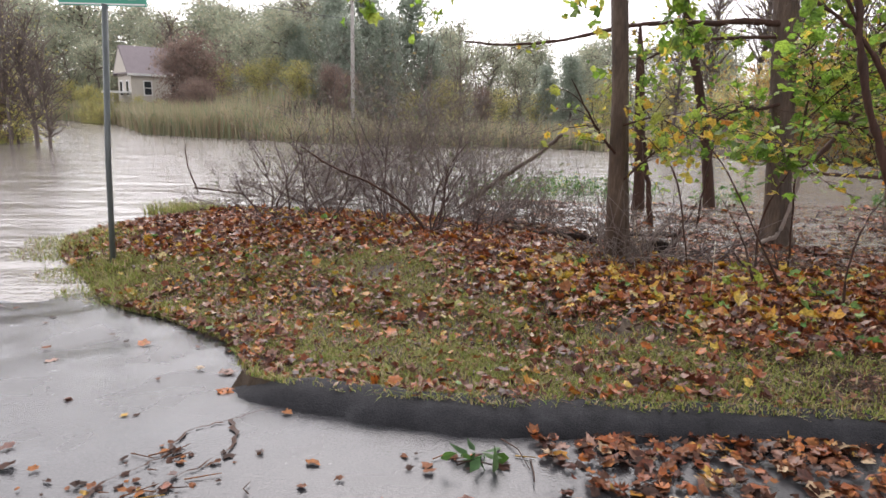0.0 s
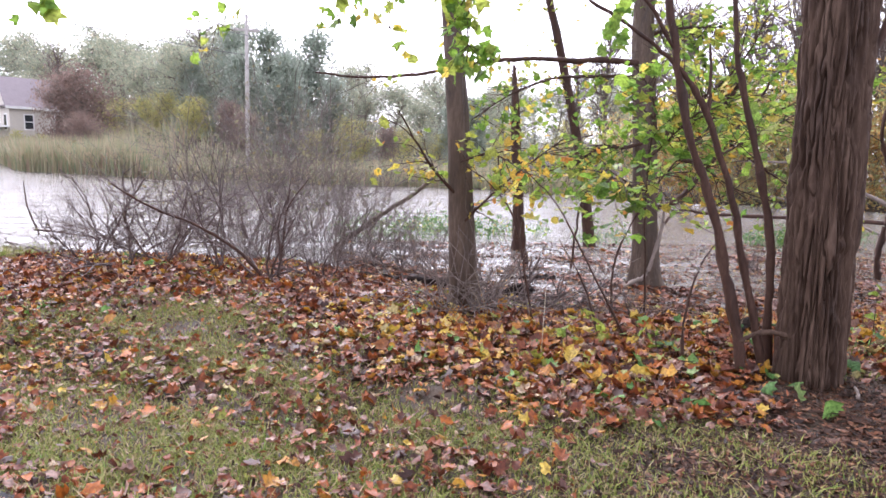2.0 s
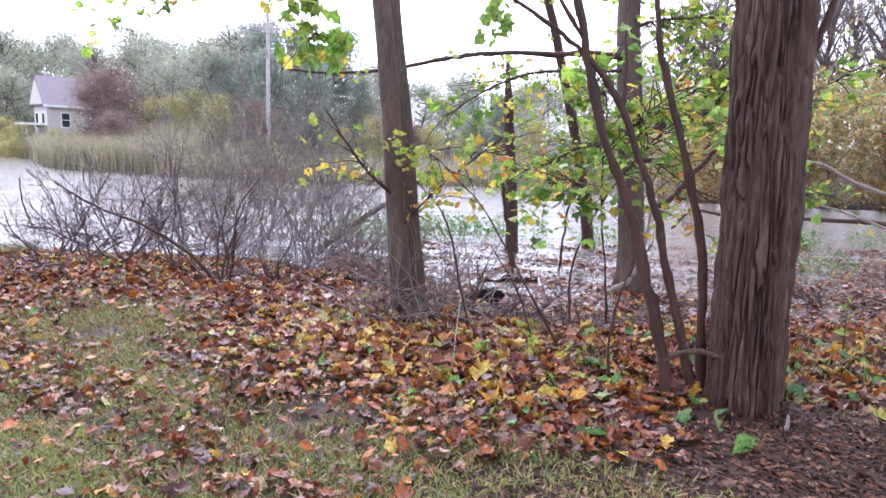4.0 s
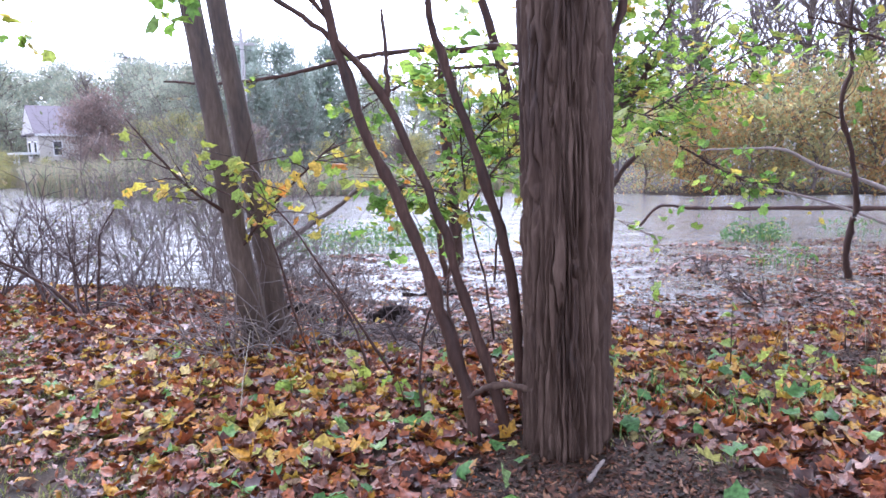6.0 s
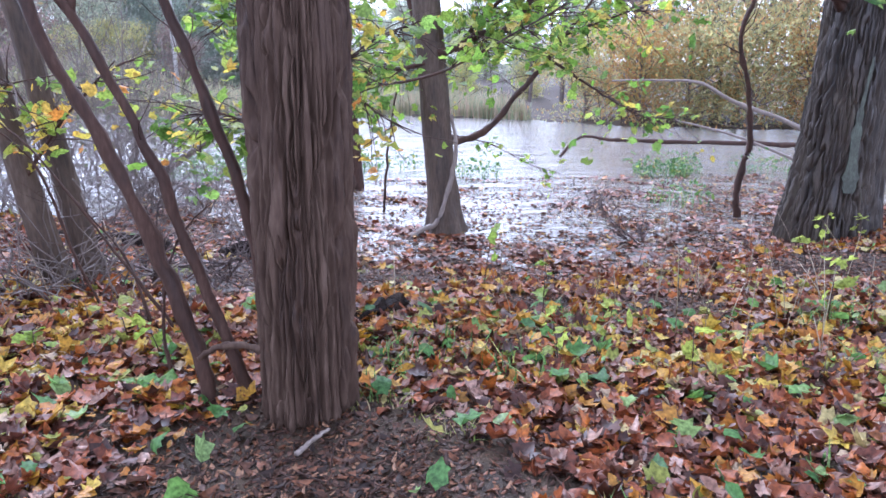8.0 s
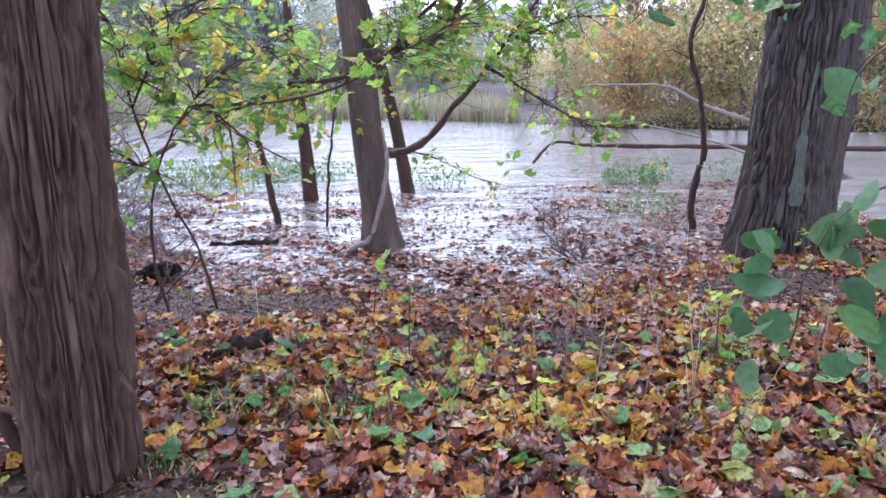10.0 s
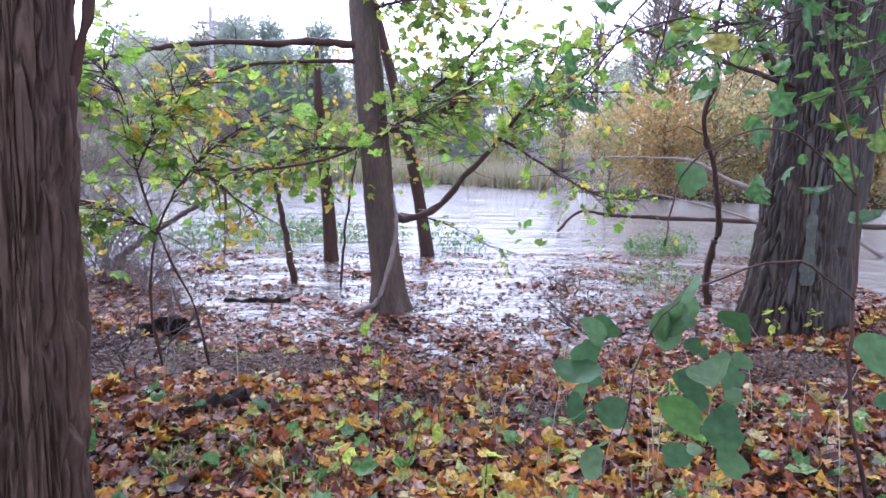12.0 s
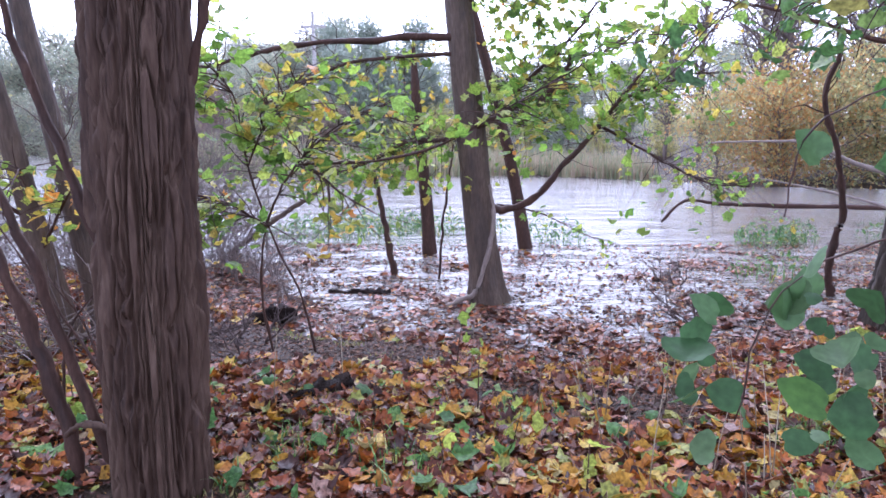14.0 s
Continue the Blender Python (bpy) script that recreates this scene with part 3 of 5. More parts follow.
# unseen crown above the view, added to shade the trunk and lawn
crown = []
for a, z0, ln in ((0.2, 5.0, 2.6), (1.2, 5.4, 2.6), (2.3, 5.1, 2.8), (3.4, 5.6, 2.6), (4.4, 5.2, 2.6), (5.3, 5.5, 2.8)):
    ca, sa = np.cos(a), np.sin(a)
    crown.append(limb([(4.27, 5.1, z0), (4.27 + 0.35 * ln * ca, 5.1 + 0.35 * ln * sa, z0 + 0.4), (4.27 + 0.7 * ln * ca, 5.1 + 0.7 * ln * sa, z0 + 0.9), (4.27 + ln * ca, 5.1 + ln * sa, z0 + 1.1)], 0.06, 0.015, D))
foliage(D, crown, 22, 0.8, 1.2, 0.15, LEAF_YG, "crown", "unseen thinning crown added overhead for shade", droop=0.0, r=0.008, spread=0.15)

# clump of slanting stems beside it
S = thing("slanting_stems", (0, 0, 0), "clump of thin dark stems leaning away from the furrowed trunk", "shrub")
st = []
for pts, r0, r1 in (([(3.76, 4.98, 0.05), (3.73, 4.98, 0.3), (3.61, 5.0, 0.75), (3.42, 5.0, 1.33), (3.22, 5.0, 1.78), (3.08, 5.0, 2.29), (2.95, 5.0, 2.9), (2.8, 5.05, 3.6)], 0.042, 0.018),
                    ([(3.95, 5.0, 0.05), (3.91, 5.0, 0.25), (3.71, 5.0, 0.9), (3.57, 5.0, 1.38), (3.34, 5.0, 1.9), (3.15, 5.0, 2.15), (2.9, 5.02, 2.35), (2.5, 5.1, 2.6)], 0.034, 0.01),
                    ([(4.1, 5.16, 0.05), (4.03, 5.12, 0.5), (3.97, 5.1, 1.06), (3.81, 5.1, 1.6), (3.62, 5.1, 2.16), (3.56, 5.1, 2.41), (3.46, 5.1, 3.2)], 0.034, 0.014),
                    ([(3.34, 5.0, 1.9), (3.35, 5.0, 2.05), (3.33, 5.02, 2.35)], 0.016, 0.008),
                    ([(4.05, 4.98, 0.05), (4.04, 4.98, 0.4), (4.1, 5.0, 0.75)], 0.028, 0.02),
                    ([(3.08, 5.0, 2.29), (2.8, 4.95, 2.6), (2.4, 4.9, 2.75)], 0.014, 0.006)):
    st.append(limb(pts, r0, r1, S, BARK_DARK, "stem", 10))
limb([(3.72, 4.96, 0.36), (3.8, 4.94, 0.42), (3.9, 4.92, 0.44), (4.02, 4.9, 0.42), (4.09, 4.86, 0.4)], 0.014, 0.022, S, BARK, "broken_stub", 10)
g = Geo()
for line in (st[1], st[2], st[5]):
    twigs_from(g, line, 6, 0.4, 0.004, 0.0, 0.4)
tagged(part("twig_spray", g, BARK_DARK, S), kind="stuff")

# double trunk nearer the water
A = thing("twin_trunk_tree", (0, 0, 0), "two slim brown trunks grown together with twiggy base", "tree")
g = Geo()
furrowed(g, [(2.2, 7.3, -0.1), (2.15, 7.22, 0.3), (2.08, 7.12, 1.0), (2.03, 7.03, 1.7), (1.95, 6.93, 2.5), (1.86, 6.86, 3.3), (1.72, 6.8, 4.6), (1.64, 6.8, 6.2)], [0.115, 0.1, 0.086, 0.08, 0.076, 0.072, 0.062, 0.045], 110, 150, 0.016, 9, 0.35, 0.2)
part("trunk", g, BARK_GREY, A)
g = Geo()
furrowed(g, [(2.36, 7.52, -0.15), (2.3, 7.5, 0.3), (2.21, 7.44, 1.1), (2.12, 7.38, 2.0), (2.01, 7.32, 2.88), (1.9, 7.3, 4.2), (1.88, 7.3, 6.0)], [0.115, 0.092, 0.084, 0.08, 0.074, 0.065, 0.045], 110, 150, 0.016, 9, 0.35, 0.2)
part("trunk", g, BARK_GREY, A)
a1 = limb([(2.05, 7.05, 1.2), (1.75, 6.85, 1.5), (1.45, 6.7, 1.95)], 0.016, 0.006, A)
a2 = limb([(2.1, 7.1, 0.9), (2.5, 6.9, 1.35), (2.95, 6.7, 1.75)], 0.014, 0.005, A)
a3 = limb([(2.04, 7.04, 1.5), (2.3, 6.7, 1.6), (2.5, 6.3, 1.45)], 0.012, 0.004, A)
foliage(A, [a1, a2, a2, a3], 12, 0.45, 0.95, 0.1, LEAF_YG, label="sparse yellow and green maple leaves", spread=0.04)
g = Geo()
for _ in range(85):
    x, y = 2.25 + rng.normal(0, 0.26), 7.05 + rng.normal(0, 0.2)
    p = np.array([(x, y, ground_at(x, y) - 0.02)])
    d = np.array([rng.normal(0, 0.5), rng.normal(-0.2, 0.4), 1.0])
    for _ in range(6):
        d += rng.normal(0, 0.25, 3) + [0, 0, -0.12]
        p = np.vstack([p, p[-1] + d / np.linalg.norm(d) * rng.uniform(0.1, 0.24)])
    g.tube(p, np.linspace(0.007, 0.0025, 7), 4)
tagged(part("sprout_tangle", g, TWIG, A, "tangle of thin grey sprouts"), kind="stuff")

# maple at the water's edge
E = thing("waterside_maple", (0, 0, 0), "slim maple standing in shallow flood water with spreading limbs", "tree")
g = Geo()
furrowed(g, [(5.78, 10.45, -0.5), (5.74, 10.45, 0.0), (5.65, 10.45, 0.8), (5.57, 10.45, 1.8), (5.46, 10.45, 2.95), (5.4, 10.45, 3.7), (5.42, 10.5, 5.2), (5.5, 10.5, 7.5)], [0.22, 0.2, 0.185, 0.18, 0.17, 0.155, 0.12, 0.06], 130, 150, 0.018, 9, 0.75, 0.26)
part("trunk", g, BARK_GREY, E)
e1 = limb([(5.8, 10.5, 0.88), (5.98, 10.75, 0.83), (6.38, 10.8, 0.97), (6.76, 10.8, 1.4), (7.18, 10.9, 1.85), (7.5, 11, 2.25), (7.95, 11.1, 2.8), (8.3, 11.2, 3.3)], 0.06, 0.012, E)
e2 = limb([(7.3, 10.95, 1.9), (7.77, 11, 1.64), (8.26, 11, 1.36), (8.74, 11, 1.15), (9.3, 11, 1.1)], 0.02, 0.006, E)
e3 = limb([(7.5, 11, 2.25), (8.19, 11, 2.5), (8.6, 11, 2.62)], 0.02, 0.006, E)
e4 = limb([(5.45, 10.4, 3.0), (5.0, 10.36, 3.03), (4.4, 10.35, 3.0), (3.4, 10.35, 2.96), (2.8, 10.35, 2.86), (2.0, 10.35, 2.68), (1.3, 10.3, 2.6), (0.6, 10.3, 2.63)], 0.05, 0.012, E)
e5 = limb([(5.45, 10.4, 2.82), (4.75, 10.35, 2.79), (4.0, 10.35, 2.72), (3.35, 10.35, 2.44), (2.85, 10.3, 2.1)], 0.032, 0.006, E)
e6 = limb([(5.55, 10.4, 1.88), (5.89, 10.35, 2.05), (6.17, 10.3, 2.4), (6.59, 10.2, 2.76), (7.0, 10.2, 3.25), (7.2, 10.2, 3.7)], 0.034, 0.01, E)
e7 = limb([(5.62, 10.3, 1.95), (5.85, 10.2, 2.02), (6.1, 10.15, 2.17), (6.38, 10.1, 2.21), (6.66, 10.1, 2.48), (6.8, 10.1, 2.78)], 0.06, 0.035, E)
e8 = limb([(5.52, 10.35, 1.85), (5.18, 10.3, 1.76), (4.76, 10.2, 1.74), (4.3, 10.1, 1.5), (3.8, 10, 1.35)], 0.035, 0.008, E)
e9 = limb([(5.4, 10.4, 3.4), (5.9, 10.4, 3.55), (6.6, 10.3, 3.6)], 0.03, 0.01, E)
e10 = limb([(5.4, 10.4, 3.5), (5.6, 10.6, 4.0), (5.75, 10.8, 4.8)], 0.06, 0.03, E)
e11 = limb([(5.9, 10.8, 0.9), (6.5, 11, 0.75), (7.1, 11.1, 0.45), (7.6, 11.1, 0.3)], 0.012, 0.004, E)
limb([(5.2, 10.15, -0.38), (5.45, 10.18, -0.26), (5.62, 10.18, -0.15), (5.78, 10.18, 0.35), (5.85, 10.2, 0.8), (5.8, 10.3, 1.2)], 0.04, 0.02, E, DEADWOOD, "vine")
foliage(E, [e1[14:], e1[20:], e2, e3, e6, e6, e6, e7, e7, e9, e9, e10], 28, 0.85, 1.05, 0.135, LEAF_G, label="fresh green maple leaves")
foliage(E, [e5, e5, e8, e8, e8], 25, 0.95, 1.1, 0.125, LEAF_G, label="green maple leaves on low limbs", r=0.0045)
foliage(E, [e8, e9, e1[20:], e6], 16, 0.9, 0.75, 0.12, LEAF_YG, label="yellow green maple leaves", droop=0.1)
foliage(E, [e4[10:]], 12, 0.6, 0.35, 0.1, LEAF_YG, label="sparse yellowing leaves")
foliage(E, [e11], 12, 0.4, 0.9, 0.09, LEAF_G, label="low green leaves")
g = Geo()
for line in (e4, e5, e5, e2, e2):
    twigs_from(g, line, 12, 0.7, 0.006, 0.35, 0.3)
tagged(part("twig_spray", g, BARK_DARK, E), kind="stuff")

# big leaning trunk with a pale mossy streak
F = thing("large_grey_tree", (0, 0, 0), "large old tree with ridged grey bark and a second stem", "tree")
g = Geo()
furrowed(g, [(10.58, 9.4, -0.45), (10.6, 9.4, 0.4), (10.64, 9.4, 1.2), (10.67, 9.4, 2.3), (10.69, 9.4, 3.6), (10.7, 9.4, 6.0), (10.8, 9.5, 8.5)], [0.52, 0.46, 0.435, 0.41, 0.38, 0.33, 0.25], 420, 260, 0.1, 16, 0.14, 0.4, 40)
part("trunk", g, BARK_MOSS, F)
g = Geo()
furrowed(g, [(11.05, 9.5, -0.45), (11.1, 9.5, 0.6), (11.2, 9.5, 2.0), (11.35, 9.6, 4.0), (11.7, 9.7, 7.5)], [0.36, 0.3, 0.27, 0.23, 0.16], 200, 150, 0.045, 12, 0.4, 0.4, 30)
part("second_stem", g, BARK_MOSS, F)
# unseen crown, its limbs reaching far out to darken the right bank
crown = []
for a, z0, ln in ((0.3, 4.8, 3.4), (1.5, 5.2, 3.2), (2.6, 5.2, 3.6), (3.3, 5.8, 4.2), (3.8, 5.4, 5.0), (4.3, 5.2, 5.2), (4.8, 5.6, 4.8), (5.4, 5.4, 4.0), (5.9, 6.2, 3.4), (4.1, 6.6, 3.6)):
    ca, sa = np.cos(a), np.sin(a)
    crown.append(limb([(10.66, 9.4, z0), (10.66 + 0.3 * ln * ca, 9.4 + 0.3 * ln * sa, z0 + 0.5), (10.66 + 0.65 * ln * ca, 9.4 + 0.65 * ln * sa, z0 + 1.0), (10.66 + ln * ca, 9.4 + ln * sa, z0 + 1.2)], 0.09, 0.02, F, BARK_MOSS))
foliage(F, crown, 40, 1.2, 2.2, 0.2, LEAF_SH, "crown", "unseen green crown added overhead for shade", droop=0.0, r=0.01, spread=0.15)
zs = np.linspace(0.35, 1.95, 26)
ang = math.atan2(-7.1, -4.6) + 0.28 + 0.04 * np.sin(zs * 4)
half = np.interp(zs, [0.35, 1.0, 1.95], [0.15, 0.1, 0.02]) * (1 + 0.3 * rng.standard_normal(26))
rr = np.interp(zs, [-0.45, 0.4, 1.2, 2.3], [0.53, 0.475, 0.44, 0.41]) + 0.03
cx = np.interp(zs, [-0.45, 0.4, 1.2, 2.3], [10.58, 10.6, 10.64, 10.67])
g = Geo()
strip = np.stack([np.stack([cx + rr * np.cos(ang + q * half), 9.4 + rr * np.sin(ang + q * half), zs], -1) for q in (-1, -0.3, 0.4, 1)], 1)
g.add(strip.reshape(-1, 3), [(i * 4 + j, i * 4 + j + 1, i * 4 + j + 5, i * 4 + j + 4) for i in range(25) for j in range(3)])
part("lichen_streak", g, LICHEN, F, "pale green lichen streak")
limb([(10.2, 9.2, 2.5), (9.7, 8.9, 2.9), (9.3, 8.7, 3.6), (9.0, 8.6, 4.4)], 0.06, 0.03, F)
f2 = limb([(10.2, 9.1, 2.55), (9.4, 8.9, 2.72), (8.6, 8.8, 2.95), (8.0, 8.7, 3.05)], 0.03, 0.008, F)
g = Geo()
twigs_from(g, f2, 14, 0.5, 0.006, 0.1)
tagged(part("twig_spray", g, BARK_DARK, F), kind="stuff")

for pts, rad, lab in (([(4.65, 14, -0.6), (4.6, 14, 0.6), (4.5, 14, 1.75), (4.44, 14, 2.6), (4.4, 14.1, 3.4)], [0.13, 0.11, 0.1, 0.085, 0.03], "slim dark trunk with a snapped top in flood water"),
                      ([(6.5, 14.6, -0.6), (6.25, 14.6, 0.9), (5.93, 14.6, 2.3), (5.44, 14.6, 4.1), (5.2, 14.6, 4.9), (4.9, 14.7, 6.5)], [0.13, 0.11, 0.1, 0.09, 0.08, 0.03], "slim leaning trunk wrapped in leaves in flood water")):
    T = thing("drowned_tree", (0, 0, 0), lab, "tree", "trees standing in the water")
    g = Geo()
    furrowed(g, pts, rad, 60, 90, 0.014, 8, 0.5, 0.2)
    part("trunk", g, BARK_DARK, T)
    foliage(T, [smooth_line(pts[2:], 6), smooth_line(pts[1:4], 6)], 28, 0.9, 0.8, 0.11, LEAF_YG, label="yellow green leaves", start=0.0)
for pts, r in (([(4.3, 12.1, -0.55), (4.15, 12.1, 0.4), (4.06, 12.1, 0.9), (3.98, 12.1, 1.25)], 0.055), ([(5.0, 11.8, -0.5), (5.08, 11.8, 0.5), (5.2, 11.8, 1.3), (5.25, 11.8, 1.7)], 0.022)):
    g = Geo()
    line = smooth_line(pts, 6)
    line[1:-1] += rng.normal(0, 0.01, (len(line) - 2, 3))
    g.tube(line, np.linspace(r, r * 0.55, len(line)), 9, 0.08)
    tagged(part("snag", g, BARK_DARK), "black broken dead stem standing in shallow water", "dead tree")

# crooked bare sapling
SP = thing("crooked_sapling", (0, 0, 0), "thin crooked bare sapling on the muddy shore", "tree")
sp = limb([(10.36, 10.9, -0.4), (10.3, 10.9, 0.0), (10.36, 10.9, 0.5), (10.42, 10.9, 0.78), (10.28, 10.9, 1.54), (10.06, 10.9, 2.26), (10.2, 10.9, 2.8), (10.12, 10.9, 3.5), (10.3, 10.9, 4.4)], 0.055, 0.02, SP, BARK_DARK, "trunk", 10)
g = Geo()
twigs_from(g, sp, 14, 0.8, 0.01, 0.0, 0.45)
tagged(part("twig_spray", g, BARK_DARK, SP), kind="stuff")


# maple sapling with large green leaves behind the big trunk
M = thing("maple_sapling", (0, 0, 0), "leafy green maple sapling with thin dark stems", "tree")
m1 = limb([(3.9, 7.5, -0.2), (3.85, 7.4, 0.5), (4.0, 7.2, 1.1), (4.3, 7.1, 1.6), (4.7, 7.2, 1.95), (5.1, 7.3, 2.1)], 0.013, 0.005, M, BARK_DARK, "stem")
m2 = limb([(4.3, 7.5, -0.25), (4.2, 7.4, 0.45), (4.05, 7.2, 1.0), (3.95, 7.0, 1.6), (3.9, 6.9, 2.15), (3.6, 6.8, 2.5)], 0.012, 0.005, M, BARK_DARK, "stem")
m3 = limb([(4.0, 7.2, 1.1), (3.8, 7.0, 1.3), (3.6, 6.8, 1.4), (3.35, 6.7, 1.4)], 0.012, 0.005, M, BARK_DARK, "stem")
m4 = limb([(4.3, 7.1, 1.6), (4.5, 7.0, 1.55), (4.7, 6.9, 1.4), (4.95, 6.9, 1.25)], 0.012, 0.004, M, BARK_DARK, "stem")
m5 = limb([(3.95, 7.0, 1.6), (4.2, 6.8, 1.95), (4.5, 6.7, 2.25)], 0.01, 0.004, M, BARK_DARK, "stem")
m6 = limb([(4.3, 7.1, 1.6), (4.9, 7.6, 1.62), (5.4, 7.9, 1.75), (5.95, 7.94, 2.04), (6.6, 7.9, 2.4), (7.1, 7.9, 2.7)], 0.014, 0.005, M, BARK_DARK, "stem")
foliage(M, [m6[10:], m6[14:]], 20, 0.55, 1.0, 0.12, LEAF_G, label="bright green leaves", start=0.1, tilt=0.45)
foliage(M, [m1[14:], m2[14:], m3, m5], 24, 0.55, 1.25, 0.125, LEAF_G, label="large fresh green leaves", start=0.1, tilt=0.45)
foliage(M, [m1[16:], m3, m4, m5], 14, 0.6, 0.9, 0.11, LEAF_YG, label="yellowing leaves", start=0.1, tilt=0.5)


# ---- bare shrubs ----
def bare_shrub(x, y, height, stems, spread, fan=0.5, leaves=0, dark=False, lab="leafless grey brown shrub of many thin stems"):
    """Stems fan out of one stool, fork twice and end in fine twigs."""
    B = thing("bare_shrub", (0, 0, 0), lab, "shrub", "bare shrubs on the shore")
    tw, lf, mat = Geo(), Geo(), STEM if dark else TWIG
    z = max(ground_at(x, y), WATER - 0.1)
    for _ in range(stems):
        bx, by = x + rng.normal(0, spread * 0.2), y + rng.normal(0, spread * 0.2)
        d = np.array([rng.normal(0, fan), rng.normal(0, fan), 0.9])
        h = height * rng.uniform(0.55, 1.15)
        p = np.array([(bx, by, z - 0.05)])
        for _ in range(8):
            d = d / np.linalg.norm(d) + rng.normal(0, 0.17, 3) + [0, 0, 0.05 - 0.06 * fan]
            p = np.vstack([p, p[-1] + d / np.linalg.norm(d) * h / 8])
        r = rng.uniform(0.009, 0.017) if dark else rng.uniform(0.006, 0.014)
        g = Geo()
        g.tube(p, np.linspace(r, r * 0.3, 9), 5)
        for i in rng.integers(2, 6, 2):
            e = p[i + 1] - p[i] + rng.normal(0, 0.6, 3) * np.linalg.norm(p[i + 1] - p[i])
            q = [p[i]]
            for _ in range(4):
                e = e / np.linalg.norm(e) + rng.normal(0, 0.2, 3) + [0, 0, 0.06]
                q.append(q[-1] + e / np.linalg.norm(e) * h * 0.12)
            g.tube(np.array(q), np.linspace(r * 0.6, r * 0.25, 5), 4)
            twigs_from(tw, np.array(q), 3, height * 0.2, r * 0.32, -0.1, 0.2, depth=2)
        part("stem", g, mat, B)
        ends = np.array(twigs_from(tw, p, 5, height * 0.26, r * 0.36, -0.1, 0.3, depth=2))
        if leaves:
            pick = ends[rng.integers(0, len(ends), leaves)]
            scatter(lf, pick + rng.normal(0, 0.06, pick.shape), 0.075, OVAL, OVAL_F, tilt=0.9, curl=0.3)
    tagged(part("twig_spray", tw, mat, B), kind="stuff")
    if leaves:
        part("foliage", lf, LEAF_OL, B, "sparse small olive leaves")


for x, y, h, n, sp in ((-1.3, 9.65, 1.75, 7, 0.4), (0.12, 8.68, 1.65, 6, 0.3), (-0.5, 9.25, 1.7, 5, 0.4), (-1.6, 9.45, 1.5, 5, 0.4), (-2.3, 10.3, 1.5, 7, 0.5), (0.75, 8.9, 1.0, 5, 0.4)):
    bare_shrub(x, y, h, n, sp, 0.6, dark=True, lab="dark leafless shrub of arching forked stems")
for x, y, h, n, sp in ((-2.9, 11.6, 1.3, 14, 1.0), (-1.6, 11.6, 1.6, 17, 1.1), (-0.3, 11.2, 1.7, 18, 1.2), (0.9, 11.0, 1.6, 16, 1.1), (2.2, 11.6, 1.3, 14, 1.1), (1.5, 12.2, 1.5, 14, 1.1), (3.0, 10.3, 1.0, 9, 0.7)):
    bare_shrub(x, y, h, n, sp, 0.6)
for x, y, h, n, sp in ((-0.6, 13.2, 3.3, 20, 1.5), (1.0, 12.9, 3.1, 18, 1.3), (-2.4, 13.4, 2.5, 16, 1.4), (-1.4, 14.6, 3.9, 20, 1.6), (0.4, 14.8, 4.1, 20, 1.6), (-0.4, 15.8, 4.4, 18, 1.7)):
    bare_shrub(x, y, h, n, sp, 0.42, 26, lab="tall twiggy shrub with sparse olive leaves")
for x, y, h, n, sp in ((2.9, 7.5, 0.8, 6, 0.6), (3.4, 7.9, 0.75, 6, 0.6), (2.6, 8.2, 0.85, 6, 0.6), (3.7, 7.1, 0.55, 5, 0.5), (8.2, 9.6, 0.8, 4, 0.3), (8.5, 11.5, 0.9, 5, 0.4)):
    bare_shrub(x, y, h, n, sp, 0.9, dark=True, lab="low thicket of thin dark bare twigs")
B = thing("arching_shrub", (0, 0, 0), "dark arching bare branch rising from the leaf litter", "shrub")
b1 = limb([(0.15, 8.66, -0.05), (-0.15, 8.6, 0.36), (-0.6, 8.55, 0.68), (-1.1, 8.5, 0.9), (-1.5, 8.45, 1.15)], 0.022, 0.008, B, BARK_DARK, "stem")
b2 = limb([(0.22, 8.7, -0.05), (0.3, 8.68, 0.5), (0.36, 8.65, 0.9), (0.6, 8.6, 1.25)], 0.018, 0.006, B, BARK_DARK, "stem")
g = Geo()
for line in (b1, b2):
    twigs_from(g, line, 9, 0.5, 0.006, -0.2, depth=2)
tagged(part("twig_spray", g, STEM, B), kind="stuff")

# thin dark whips by the sapling
for pts in ([(2.75, 6.6, -0.05), (2.62, 6.5, 0.46), (2.49, 6.5, 1.01), (2.27, 6.5, 1.32), (2.0, 6.5, 1.5)], [(3.4, 6.0, 0.02), (3.03, 6.0, 0.66), (2.7, 6.0, 1.2), (2.4, 6.05, 1.5)],
            [(3.2, 6.1, 0.0), (3.05, 6.2, 0.5), (2.8, 6.2, 0.9)], [(3.5, 5.3, 0.08), (3.48, 5.3, 0.4), (3.56, 5.3, 0.8), (3.75, 5.35, 1.05)]):
    W = thing("bare_whip", (0, 0, 0), "thin dark bare sapling stem among fallen leaves", "sapling", "thin bare stems")
    line = limb(pts, 0.012, 0.004, W, BARK_DARK, "stem", 6)
    g = Geo()
    twigs_from(g, line, 5, 0.3, 0.003, -0.1)
    tagged(part("twig_spray", g, BARK_DARK, W), kind="stuff")

